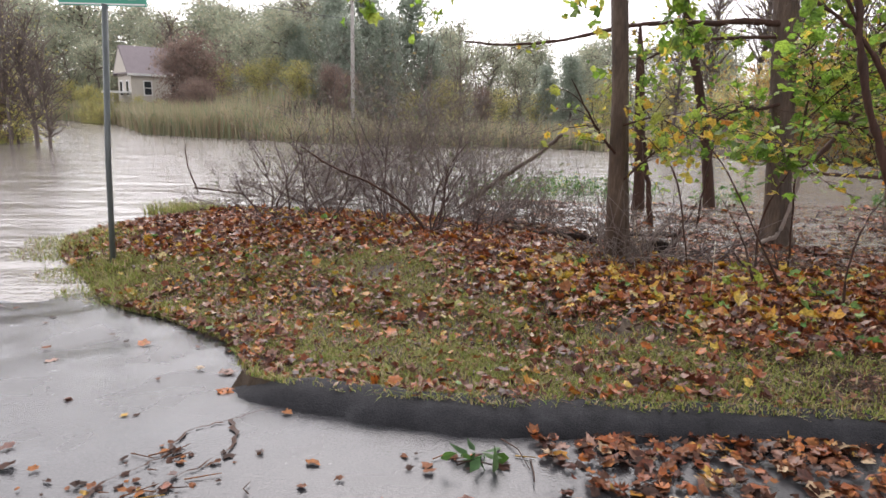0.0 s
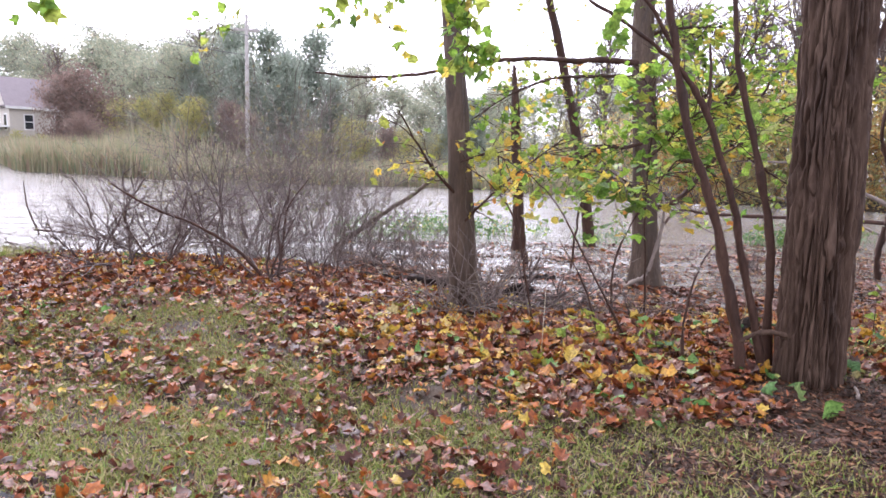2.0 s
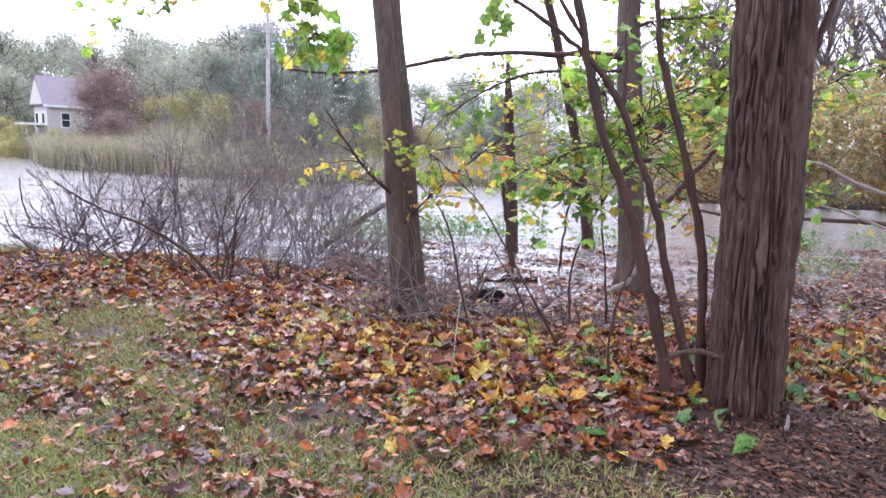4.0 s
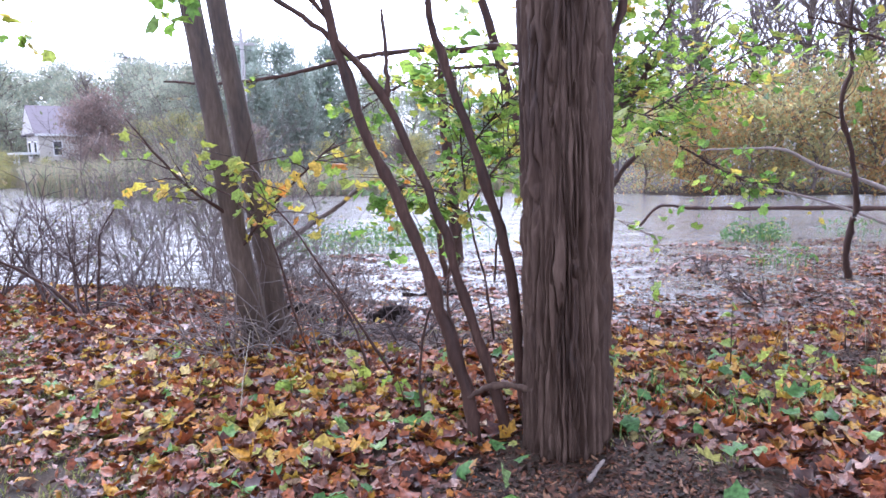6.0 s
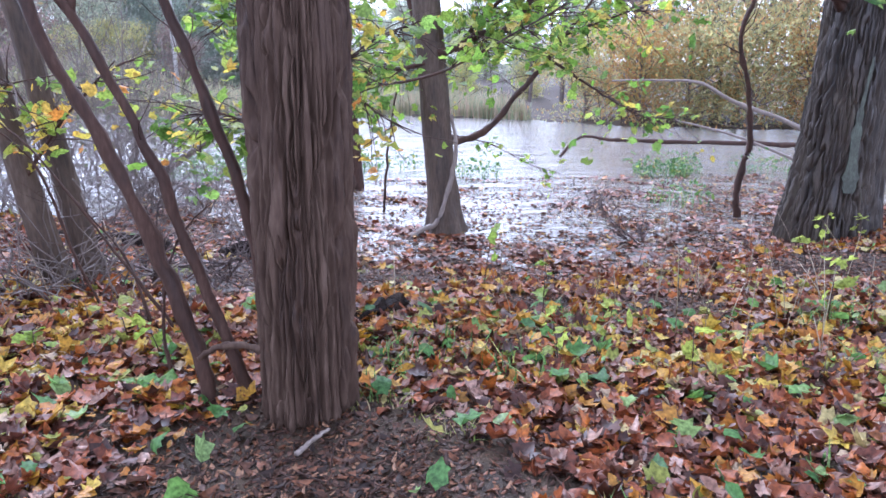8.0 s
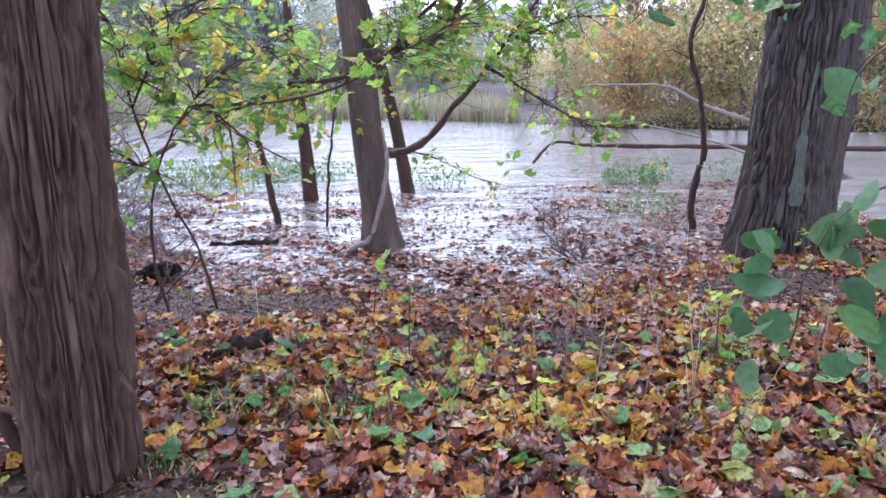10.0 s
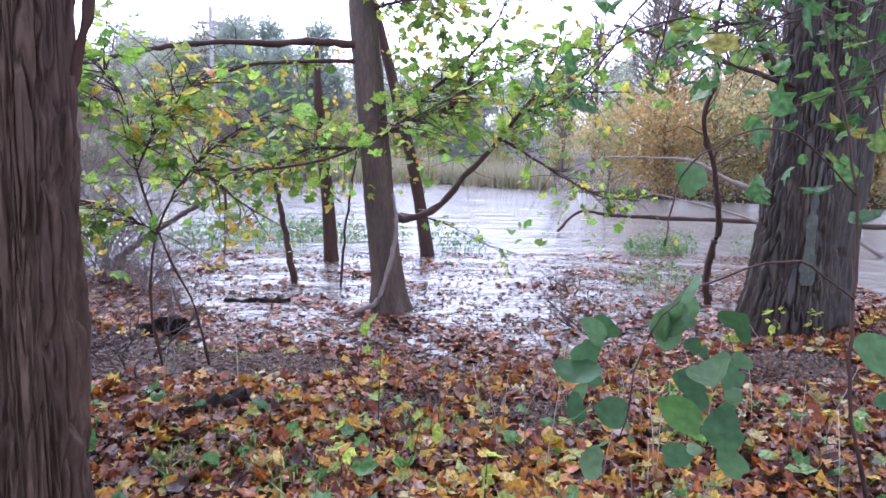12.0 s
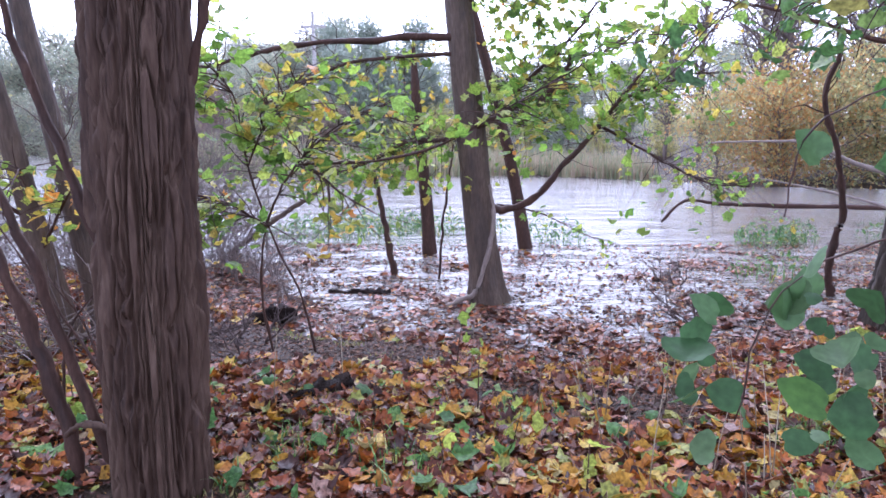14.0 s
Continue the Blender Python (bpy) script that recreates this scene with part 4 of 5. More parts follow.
# ---- dead wood ----
for pts, r0, r1, mat, lab in (([(0.7, 13.9, -0.45), (1.3, 13.9, 0.0), (1.85, 14.0, 0.38), (2.4, 14.1, 0.72), (2.95, 14.2, 1.18)], 0.065, 0.035, BARK_GREY, "fallen trunk leaning out of the shrubs over water"),
                              ([(9.9, 18, -0.3), (10.43, 18, 0.2), (11.2, 18, 0.14), (12.3, 18, 0.09), (15.3, 18, 0.02), (17, 18, -0.05), (20, 18, -0.1)], 0.03, 0.075, BARK_DARK, "long fallen limb lying across the flood water"),
                              ([(9.9, 15, 1.62), (11.1, 15, 1.64), (11.9, 15, 1.58), (12.7, 15, 1.2), (14.2, 15, 0.7), (16.5, 15, -0.5)], 0.014, 0.06, DEADWOOD, "pale dead branch slanting down to the shore"),
                              ([(11.2, 16, 0.9), (12.2, 16, 0.7), (13.6, 16, 0.35), (16, 16, -0.5)], 0.01, 0.04, DEADWOOD, "pale dead branch slanting down to the shore"),
                              ([(0.9, 9.4, -0.14), (1.4, 9.4, -0.1), (2.0, 9.35, -0.12), (2.5, 9.2, -0.14)], 0.06, 0.09, ROTTEN, "black wet log at the water's edge"),
                              ([(4.2, 5.9, 0.05), (4.45, 6.08, 0.06), (4.68, 6.3, 0.07), (4.84, 6.44, 0.06)], 0.035, 0.09, ROTTEN, "short dark rotten log among wet leaves"),
                              ([(3.08, 9.15, -0.28), (3.28, 9.2, -0.22), (3.45, 9.25, -0.27)], 0.08, 0.1, ROTTEN, "dark stump end in the shallows"),
                              ([(3.5, 10.9, -0.37), (4.0, 10.85, -0.35), (4.4, 10.85, -0.36)], 0.05, 0.05, ROTTEN, "black plank of driftwood afloat"),
                              ([(-5.2, 15.5, -0.5), (-5.45, 15.5, 0.2), (-5.5, 15.5, 0.75)], 0.02, 0.008, BARK_DARK, "bare dead stick standing in flood water"),
                              ([(-5.3, 15.4, -0.25), (-4.6, 15.2, -0.3), (-3.7, 14.9, -0.36)], 0.022, 0.015, BARK_DARK, "dark branch lying on the water"),
                              ([(4.2, 4.42, 0.15), (4.28, 4.52, 0.16), (4.33, 4.6, 0.15)], 0.012, 0.007, DEADWOOD, "short pale stick lying on bare soil")):
    line = smooth_line(pts, 7)
    line[1:-1] += rng.normal(0, 0.25 * min(r0, r1), (len(line) - 2, 3))
    g = Geo()
    g.tube(line, np.linspace(r0, r1, len(line)) * (1 + 0.1 * rng.standard_normal(len(line))), 14, 0.06 if mat is not ROTTEN else 0.26)
    L = tagged(part("fallen_log" if max(r0, r1) > 0.035 else "stick", g, mat), lab, "log")

# ---- street sign ----
P = thing("street_sign", (-3.7, 8.0, -0.25), "green street name sign on a grey steel post", "street sign")
g = Geo()
g.tube([(0, 0, -0.2), (0.05, 0, 1.2), (0.16, 0, 2.95)], [0.033, 0.033, 0.033], 12)
part("post", g, STEEL, P)
g = Geo()
box(g, (-0.34, -0.012, 2.93), (0.62, 0.012, 3.14))
part("plate", g, SIGN, P, "green plate with pale border", False)
g = Geo()
box(g, (-0.33, -0.016, 2.94), (0.61, -0.0125, 2.955))
part("plate_border", g, WHITE, P, "white border", False)
g = Geo()
for i in range(5):
    box(g, (-0.2 + i * 0.15, -0.016, 3.0), (-0.09 + i * 0.15, -0.0125, 3.08))
part("lettering_bars", g, WHITE, P, "white bars", False)

# ---- vine shrub close to the path ----
V = thing("vine_shrub", (0, 0, 0), "slender green shrub with large round drooping leaves", "shrub")
v1 = limb([(7.35, 3.55, 0.05), (7.15, 3.5, 0.7), (6.98, 3.5, 1.15), (6.97, 3.55, 1.45), (6.98, 3.6, 1.75), (6.9, 3.7, 2.2)], 0.007, 0.003, V, BARK_DARK, "stem", 7)
v2 = limb([(6.97, 3.55, 1.5), (6.7, 3.42, 1.62), (6.42, 3.38, 1.5), (6.33, 3.34, 1.25)], 0.0028, 0.0015, V, BARK_DARK, "stem", 5)
v3 = limb([(6.98, 3.6, 1.75), (6.7, 3.48, 1.9), (6.47, 3.42, 1.82), (6.42, 3.4, 1.65)], 0.0028, 0.0015, V, BARK_DARK, "stem", 5)
lf = Geo()
pick = np.vstack([rng.uniform(-1, 1, (30, 3)) * [0.19, 0.17, 0.11], rng.normal(0, 1, (5, 3)) * [0.04, 0.12, 0.04] + [0.03, 0.34, 0.05], rng.uniform(-1, 1, (4, 3)) * [0.05, 0.15, 0.05] + [0.4, 0.1, 0.1]])
scatter(lf, pick, 0.066, BROAD * [1.2, 1], BROAD_F, tilt=0.5, curl=0.22, rough=0.012)
leaves = part("leaves", lf, LEAF_BIG, V, "large round dull green leaves")
leaves.location, leaves.rotation_euler = (6.43, 3.37, 1.34), (radians(62), 0, radians(-12))
O = thing("overhanging_branch", (0, 0, 0), "overhanging branch with green maple leaves", "tree branch")
o1 = limb([(8.6, 4.6, 3.4), (8.0, 4.5, 2.8), (7.4, 4.4, 2.4), (6.95, 4.4, 2.3), (6.55, 4.5, 2.5)], 0.004, 0.0015, O)
o2 = limb([(8.0, 4.5, 2.8), (7.5, 4.1, 2.3), (7.3, 4.1, 1.95)], 0.004, 0.002, O)
o3 = limb([(8.6, 5.2, 2.9), (8.0, 5.2, 2.5), (7.4, 5.4, 2.55)], 0.005, 0.002, O)
o4 = limb([(8.4, 6.6, 3.1), (7.7, 6.4, 2.7), (7.1, 6.3, 2.45), (6.6, 6.3, 2.35)], 0.005, 0.002, O)
# the overhanging leaves get the darker, shade-toned green
foliage(O, [o1, o1, o2, o3], 16, 0.45, 0.9, 0.095, LEAF_SH, label="green maple leaves in a shaded tone", tilt=0.7, r=0.004)
foliage(O, [o4, o4], 14, 0.45, 0.9, 0.085, LEAF_G, label="yellow green maple leaves", tilt=0.7, r=0.004)
H = thing("hanging_sprays", (0, 0, 0), "drooping twigs with a few green and yellow leaves", "tree branch")
h1 = limb([(0.85, 4.5, 3.4), (0.95, 4.35, 2.7), (0.95, 4.3, 2.15)], 0.006, 0.002, H)
h2 = limb([(1.75, 4.6, 3.4), (1.62, 4.4, 2.6), (1.6, 4.35, 2.06)], 0.006, 0.002, H)
h3 = limb([(2.6, 4.9, 3.4), (2.5, 4.7, 2.7), (2.5, 4.66, 2.25)], 0.006, 0.002, H)
h4 = limb([(-0.2, 4.2, 3.4), (-0.3, 4.05, 2.7), (-0.3, 4.0, 2.15)], 0.006, 0.002, H)
foliage(H, [h2[5:], h2[7:]], 12, 0.22, 1.1, 0.085, LEAF_G, tilt=0.9, spread=0.04, r=0.003)
h5 = limb([(0.2, 6.0, 3.6), (0.15, 5.9, 2.9), (0.11, 5.85, 2.35)], 0.006, 0.002, H)
h6 = limb([(1.4, 5.7, 3.6), (1.3, 5.6, 2.9), (1.28, 5.58, 2.35)], 0.006, 0.002, H)
foliage(H, [h1[8:], h3[8:], h4[8:], h5[8:], h6[8:]], 7, 0.24, 0.8, 0.085, LEAF_G, tilt=0.9, spread=0.03, r=0.003)


# ---- the far bank ----
def far_tree(name, lab, height, width, material, count, size, low=0.15, bare=0.5, pointed=False, rise=(0.2, 1.1)):
    """A tree of trunk, limbs and a ragged crown of many small leaf clumps, about its own foot."""
    T = thing(name, (0, 0, 0), lab, "tree", "woods on the far bank")
    g, tw, lf = Geo(), Geo(), Geo()
    r = height * 0.018
    trunk = smooth_line([(0, 0, -0.5), (rng.normal(0, 0.1), rng.normal(0, 0.1), height * 0.3), (rng.normal(0, 0.3), rng.normal(0, 0.3), height * 0.65), (rng.normal(0, 0.4), rng.normal(0, 0.4), height * 0.97)], 6)
    g.tube(trunk, np.linspace(r, r * 0.15, len(trunk)), 7, 0.05)
    tips = []
    for _ in range(int(46 + 8 * bare)):
        s = rng.uniform(low, 0.95)
        p = trunk[int(s * (len(trunk) - 1))]
        a = rng.uniform(0, 2 * np.pi)
        prof = (1.05 - s) if pointed else np.sin(np.pi * np.clip((s - low) / (1.05 - low) * 0.85 + 0.15, 0, 1)) ** 0.6
        ln = width * 0.5 * prof * rng.uniform(0.5, 1.15)
        d = np.array([np.cos(a), np.sin(a), -0.1 if pointed else rng.uniform(*rise)])
        d /= np.linalg.norm(d)
        line = [p]
        for _ in range(5):
            d = d + rng.normal(0, 0.18, 3)
            d /= np.linalg.norm(d)
            line.append(line[-1] + d * ln / 5)
        line = np.array(line)
        g.tube(line, np.linspace(r * 0.35, r * 0.08, 6), 4)
        tips.extend(line[2:])
        if bare > 0:
            twigs_from(tw, line, int(4 * bare + 1), height * 0.12, r * 0.09, -0.2, 0.2, depth=2)
    tips = np.array(tips)
    part("trunk", g, TWIG, T)
    if tw.v:
        tagged(part("twig_spray", tw, TWIG, T), kind="stuff")
    if count:
        pick = tips[rng.integers(0, len(tips), count)]
        scatter(lf, pick + rng.normal(0, 1, pick.shape) * [width * 0.09, width * 0.09, height * 0.05], size, OVAL, OVAL_F, tilt=1.0, curl=0.3)
        part("crown", lf, material, T)
    return T


def plant(kinds, places):
    for i, (x, y, s) in enumerate(places):
        k = kinds[i % len(kinds)]
        copy_thing(k, Matrix.LocRotScale((x, y, ground_at(x, y)), Euler((0, 0, rng.uniform(0, 6.28))), (s * rng.uniform(0.9, 1.15), s * rng.uniform(0.9, 1.15), s)))


def retire(obs):
    for o in obs:
        for c in (*o.children_recursive, o):
            bpy.data.objects.remove(c)


# crowns carry the haze in their leaf colours, evergreens most of all
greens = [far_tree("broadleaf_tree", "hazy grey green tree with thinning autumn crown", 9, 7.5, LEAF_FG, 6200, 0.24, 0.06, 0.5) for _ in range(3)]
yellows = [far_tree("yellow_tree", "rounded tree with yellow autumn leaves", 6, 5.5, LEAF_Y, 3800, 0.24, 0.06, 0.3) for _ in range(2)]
dark = [far_tree("evergreen_tree", "dense evergreen tree paled by haze in its leaf colour", 8.5, 5.5, LEAF_EV, 9000, 0.24, 0.05, 0.0, True)]
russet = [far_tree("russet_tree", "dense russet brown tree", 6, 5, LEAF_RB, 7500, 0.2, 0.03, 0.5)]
barest = [far_tree("bare_tree", "tall leafless grey tree", 11, 8, LEAF_Y, 260, 0.2, 0.28, 1.0, rise=(0.9, 2.4)) for _ in range(3)]
orange = [far_tree("orange_tree", "low spreading tree with orange and yellow leaves", 5, 6.5, m, 6500, 0.17, 0.03, 0.4) for m in (LEAF_O, LEAF_OR, LEAF_O)]
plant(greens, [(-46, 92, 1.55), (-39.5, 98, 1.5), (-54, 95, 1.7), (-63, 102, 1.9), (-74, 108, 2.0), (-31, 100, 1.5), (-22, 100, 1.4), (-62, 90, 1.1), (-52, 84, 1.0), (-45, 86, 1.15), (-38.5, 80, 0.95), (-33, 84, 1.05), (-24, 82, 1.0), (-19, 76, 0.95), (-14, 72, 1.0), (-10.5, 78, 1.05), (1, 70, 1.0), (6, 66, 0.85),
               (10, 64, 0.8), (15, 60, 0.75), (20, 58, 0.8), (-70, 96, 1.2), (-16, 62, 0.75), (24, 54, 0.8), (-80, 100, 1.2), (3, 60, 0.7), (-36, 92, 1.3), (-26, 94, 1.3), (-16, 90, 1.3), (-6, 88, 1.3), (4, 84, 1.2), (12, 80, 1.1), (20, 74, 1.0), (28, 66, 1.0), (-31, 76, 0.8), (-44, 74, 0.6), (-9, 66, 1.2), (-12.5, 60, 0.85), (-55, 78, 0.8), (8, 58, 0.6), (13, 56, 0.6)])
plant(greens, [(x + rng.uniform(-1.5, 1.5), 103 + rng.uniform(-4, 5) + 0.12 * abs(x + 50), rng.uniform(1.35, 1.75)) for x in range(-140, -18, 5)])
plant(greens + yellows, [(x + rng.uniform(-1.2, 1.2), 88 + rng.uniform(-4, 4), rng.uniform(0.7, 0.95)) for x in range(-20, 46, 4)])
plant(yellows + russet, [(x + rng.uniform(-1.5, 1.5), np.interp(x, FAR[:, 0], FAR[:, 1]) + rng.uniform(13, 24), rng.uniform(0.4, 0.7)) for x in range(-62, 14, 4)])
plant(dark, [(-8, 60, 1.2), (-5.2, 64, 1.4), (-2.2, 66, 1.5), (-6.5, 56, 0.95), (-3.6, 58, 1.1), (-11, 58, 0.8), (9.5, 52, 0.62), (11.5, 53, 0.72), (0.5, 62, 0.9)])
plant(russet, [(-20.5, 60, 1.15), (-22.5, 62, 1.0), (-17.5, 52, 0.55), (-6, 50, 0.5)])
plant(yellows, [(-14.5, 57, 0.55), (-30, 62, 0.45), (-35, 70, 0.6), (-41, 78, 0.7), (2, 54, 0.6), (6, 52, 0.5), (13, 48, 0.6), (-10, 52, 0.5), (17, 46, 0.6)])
plant(barest, [(-47, 80, 0.9), (-29, 78, 0.85), (-12, 66, 0.9), (18, 42, 0.9), (20.5, 38, 1.0), (22, 44, 1.05), (24, 36, 1.1), (26, 41, 1.0), (28, 34, 1.05), (30, 39, 1.1), (33, 33, 1.1), (36, 38, 1.1),
               (40, 32, 1.2), (23, 31, 0.95), (27, 29.5, 1.0), (31, 29, 1.0), (35, 28, 1.1), (45, 30, 1.1), (50, 28, 1.2), (16.5, 44, 0.75), (19.5, 34, 0.9)])
plant(orange, [(15.5, 31.5, 0.75), (17.5, 29.8, 0.85), (19.5, 29.2, 0.8), (21.5, 28, 0.95), (24, 27.5, 0.9), (26.5, 26.5, 0.95), (29, 26, 1.0), (32, 25.5, 0.95), (35.5, 25, 1.0), (39, 25, 1.0), (18.5, 32.5, 1.0), (22, 31, 1.1), (26, 30, 1.1), (30, 29, 1.15), (43, 25, 1.1), (47, 25, 1.1)])
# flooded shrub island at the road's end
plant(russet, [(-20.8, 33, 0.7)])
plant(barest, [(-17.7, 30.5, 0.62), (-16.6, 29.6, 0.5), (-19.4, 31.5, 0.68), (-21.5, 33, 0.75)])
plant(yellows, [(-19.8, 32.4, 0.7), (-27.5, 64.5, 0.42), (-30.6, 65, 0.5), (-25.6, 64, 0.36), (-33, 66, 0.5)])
retire(greens + yellows + dark + russet + barest + orange)

# reeds of the marsh
n = 36000
x = rng.uniform(-60, 24, n)
edge = np.interp(x, FAR[:, 0], FAR[:, 1])
y = edge + rng.exponential(4.0, n) + 0.2 * rng.standard_normal(n) + 0.3
g = Geo()
keep = (y < edge + 16) & (x < 13.5)
x, y = x[keep], y[keep]
west = x < -10
blades(g, np.stack([x, y, land(x, y) - 0.1], -1)[west], 2.1, 0.035, 0.25)
blades(g, np.stack([x, y, land(x, y) - 0.1], -1)[~west], 1.2, 0.035, 0.25)
tagged(part("marsh_reeds", g, REED), "tall tan and green marsh reeds along the far shore", "reeds", kind="stuff")
# leafy clumps in the shallows, and grass at the water's edge
g, edge_grass = Geo(), Geo()
for cx, cy, rad, n in ((11.25, 15.1, 0.45, 420), (11.9, 15.3, 0.25, 140), (2.6, 17.2, 1.3, 800), (3.8, 16.4, 0.9, 600), (2.0, 15.6, 0.8, 420), (5.2, 16.6, 0.7, 300), (13.8, 15.5, 0.5, 120), (10.0, 12.0, 0.4, 120), (7.0, 15.2, 0.5, 250)):
    a, r = rng.uniform(0, 6.28, n), rad * np.sqrt(rng.uniform(0, 1, n))
    px, py = cx + r * np.cos(a) * 1.5, cy + r * np.sin(a)
    top = 0.62 * (1 - 0.6 * (r / rad) ** 2) * (0.8 + 0.3 * wobble(px, py, 5.0, 2))
    blades(g, np.stack([px, py, np.maximum(land(px, py), WATER - 0.1) - 0.02], -1)[::4], 0.42, 0.008, 0.6)
    scatter(g, np.stack([px, py, WATER + 0.03 + top * rng.uniform(0.1, 1, n)], -1), 0.085, OVAL, OVAL_F, tilt=0.8, curl=0.3)
tagged(part("sedge_clumps", g, LEAF_SH), "green leafy clumps growing out of the flood water", "sedge", kind="stuff")
for cx, cy, rad, n in ((-4.4, 12.4, 0.5, 900), (-4.1, 12.0, 0.3, 500), (-4.6, 8.9, 0.55, 1500), (-5.0, 9.6, 0.45, 1100), (-3.9, 7.8, 0.4, 800), (-3.4, 7.0, 0.3, 500), (-2.9, 6.5, 0.25, 350), (-2.3, 6.0, 0.2, 200)):
    a, r = rng.uniform(0, 6.28, n), rad * np.sqrt(rng.uniform(0, 1, n))
    px, py = cx + r * np.cos(a) * 1.5, cy + r * np.sin(a)
    blades(edge_grass, np.stack([px, py, np.maximum(land(px, py), WATER - 0.05) - 0.01], -1), 0.3 if cy > 11.5 else 0.12, 0.007, 0.9)
tagged(part("edge_grass", edge_grass, GRASS), "bright green grass at the edge of the flood", "grass", kind="stuff")

# ---- house, poles and cables ----
HZ = ground_at(-28.5, 70)
HS = thing("house", (-28.2, 70, HZ + 0.9), "beige house with plum shingle roof and white trim", "house")
g = Geo()
box(g, (-3.4, -2.5, -1.8), (3.4, 2.5, 3.2))
part("wall", g, SIDING, HS, smooth=False)
HS.scale, HS.rotation_euler = (0.86, 0.86, 1.0), (0, 0, radians(40))
g = Geo()
g.add([(-3.8, -2.9, 3.1), (3.8, -2.9, 3.1), (3.8, 0, 5.9), (-3.8, 0, 5.9), (-3.8, 2.9, 3.1), (3.8, 2.9, 3.1), (-3.8, -2.9, 2.95), (3.8, -2.9, 2.95), (3.8, 2.9, 2.95), (-3.8, 2.9, 2.95)],
      [(0, 1, 2, 3), (3, 2, 5, 4), (0, 3, 4), (1, 5, 2), (6, 7, 1, 0), (4, 5, 8, 9), (9, 8, 7, 6)])
part("roof", g, ROOF, HS, smooth=False)
g = Geo()
box(g, (-3.85, -2.98, 2.9), (3.85, -2.9, 3.12))
part("eaves_trim", g, WHITE, HS, smooth=False)
g = Geo()
g.add([(-3.82, -2.5, 3.2), (-3.82, 2.5, 3.2), (-3.82, 0, 5.55), (-3.4, -2.5, 3.2), (-3.4, 2.5, 3.2), (-3.4, 0, 5.55)], [(0, 2, 1), (3, 4, 5), (0, 1, 4, 3), (1, 2, 5, 4), (2, 0, 3, 5)])
part("gable", g, SIDING, HS, smooth=False)
for wy in (-1.3, 1.1):
    g = Geo()
    box(g, (-3.47, wy - 0.5, 0.9), (-3.4, wy + 0.5, 2.5))
    fr = part("window_frame", g, WHITE, HS, smooth=False)
    g = Geo()
    box(g, (-3.5, wy - 0.36, 1.05), (-3.46, wy + 0.36, 2.35))
    part("pane", g, PANE, fr, smooth=False)
g = Geo()
box(g, (-5.6, -2.4, 1.2), (-3.4, 1.6, 1.4))
part("porch_roof", g, WHITE, HS, smooth=False)
for wy in (-2.2, -0.4, 1.4):
    g = Geo()
    box(g, (-5.5, wy - 0.09, -1.8), (-5.3, wy + 0.09, 1.2))
    part("porch_post", g, WHITE, HS, smooth=False)
for wx in (-1.6, 1.4):
    g = Geo()
    box(g, (wx - 0.5, -2.56, 1.0), (wx + 0.5, -2.49, 2.5))
    fr = part("window_frame", g, WHITE, HS, smooth=False)
    g = Geo()
    box(g, (wx - 0.38, -2.59, 1.12), (wx + 0.38, -2.55, 1.72)), box(g, (wx - 0.38, -2.59, 1.8), (wx + 0.38, -2.55, 2.38))
    part("pane", g, PANE, fr, smooth=False)
for px, py, h in ((-4.3, 39.3, 9.0), (-25, 6, 9.2)):
    U = thing("utility_pole", (px, py, ground_at(px, py)), "pale wooden utility pole with crossarm", "utility pole", "utility poles")
    g = Geo()
    g.tube([(0, 0, -0.5), (0, 0, h * 0.5), (0, 0, h)], [0.13, 0.115, 0.095], 10)
    part("post", g, POLEWOOD, U)
    g = Geo()
    box(g, (-0.7, -0.06, h - 0.9), (0.7, 0.06, h - 0.76))
    part("crossarm", g, POLEWOOD, U, smooth=False)
for zz, dy in ((7.9, -0.5), (7.6, 0.5), (6.6, 0)):
    g = Geo()
    s = np.linspace(0, 1, 24)
    g.tube(np.stack([-4.3 + dy - 20.7 * s, 39.3 - 33.3 * s, zz + 0.3 * s - 2.0 * s * (1 - s)], -1), [0.018] * 24, 5)
    tagged(part("overhead_cable", g, CABLE), "sagging dark overhead cable across the marsh", "cable", "overhead cables")


# ---- leaf litter, grass and small clutter ----
def sample(n, x0, x1, y0, y1):
    return rng.uniform(x0, x1, n), rng.uniform(y0, y1, n)


def on_bank(x, y):
    return inside(x, y, BANK)


def lay(geo, x, y, lift, size, **kw):
    z = np.maximum(land(x, y), WATER) + lift * rng.uniform(0.3, 1, len(x))
    scatter(geo, np.stack([x, y, z], -1), size, MAPLE, MAPLE_F, **kw)


def grassy(x, y):
    """How much of the spot is lawn: near the kerb and to the open side."""
    a = np.clip((8.8 - y - 1.2 * np.maximum(0, x + 0.3) + 1.1 * wobble(x, y, 0.9, 4)) / 1.6, 0, 1)
    b = np.clip((4.6 - y + 0.5 * wobble(x, y, 1.1, 7)) / 0.8, 0, 1) * 0.6 * np.clip((2.3 - x) / 1.2, 0, 1)
    return np.maximum(a, b)


bare_spots = ((2.7, 3.6, 0.45), (3.3, 3.6, 0.45), (4.7, 4.15, 0.5), (9.4, 7.6, 0.7), (4.3, 4.5, 0.55), (3.9, 3.85, 0.45), (4.0, 7.8, 0.9), (3.2, 8.1, 0.8), (4.9, 7.7, 0.6), (6.9, 6.35, 0.5), (5.9, 6.6, 0.4), (8.8, 7.2, 0.5))
x, y = sample(148000, -5.5, 13, 2.4, 12.5)
d = line_dist(x, y, SHORE)
keep = on_bank(x, y) & (line_dist(x, y, KERB_LINE) > 0.14)
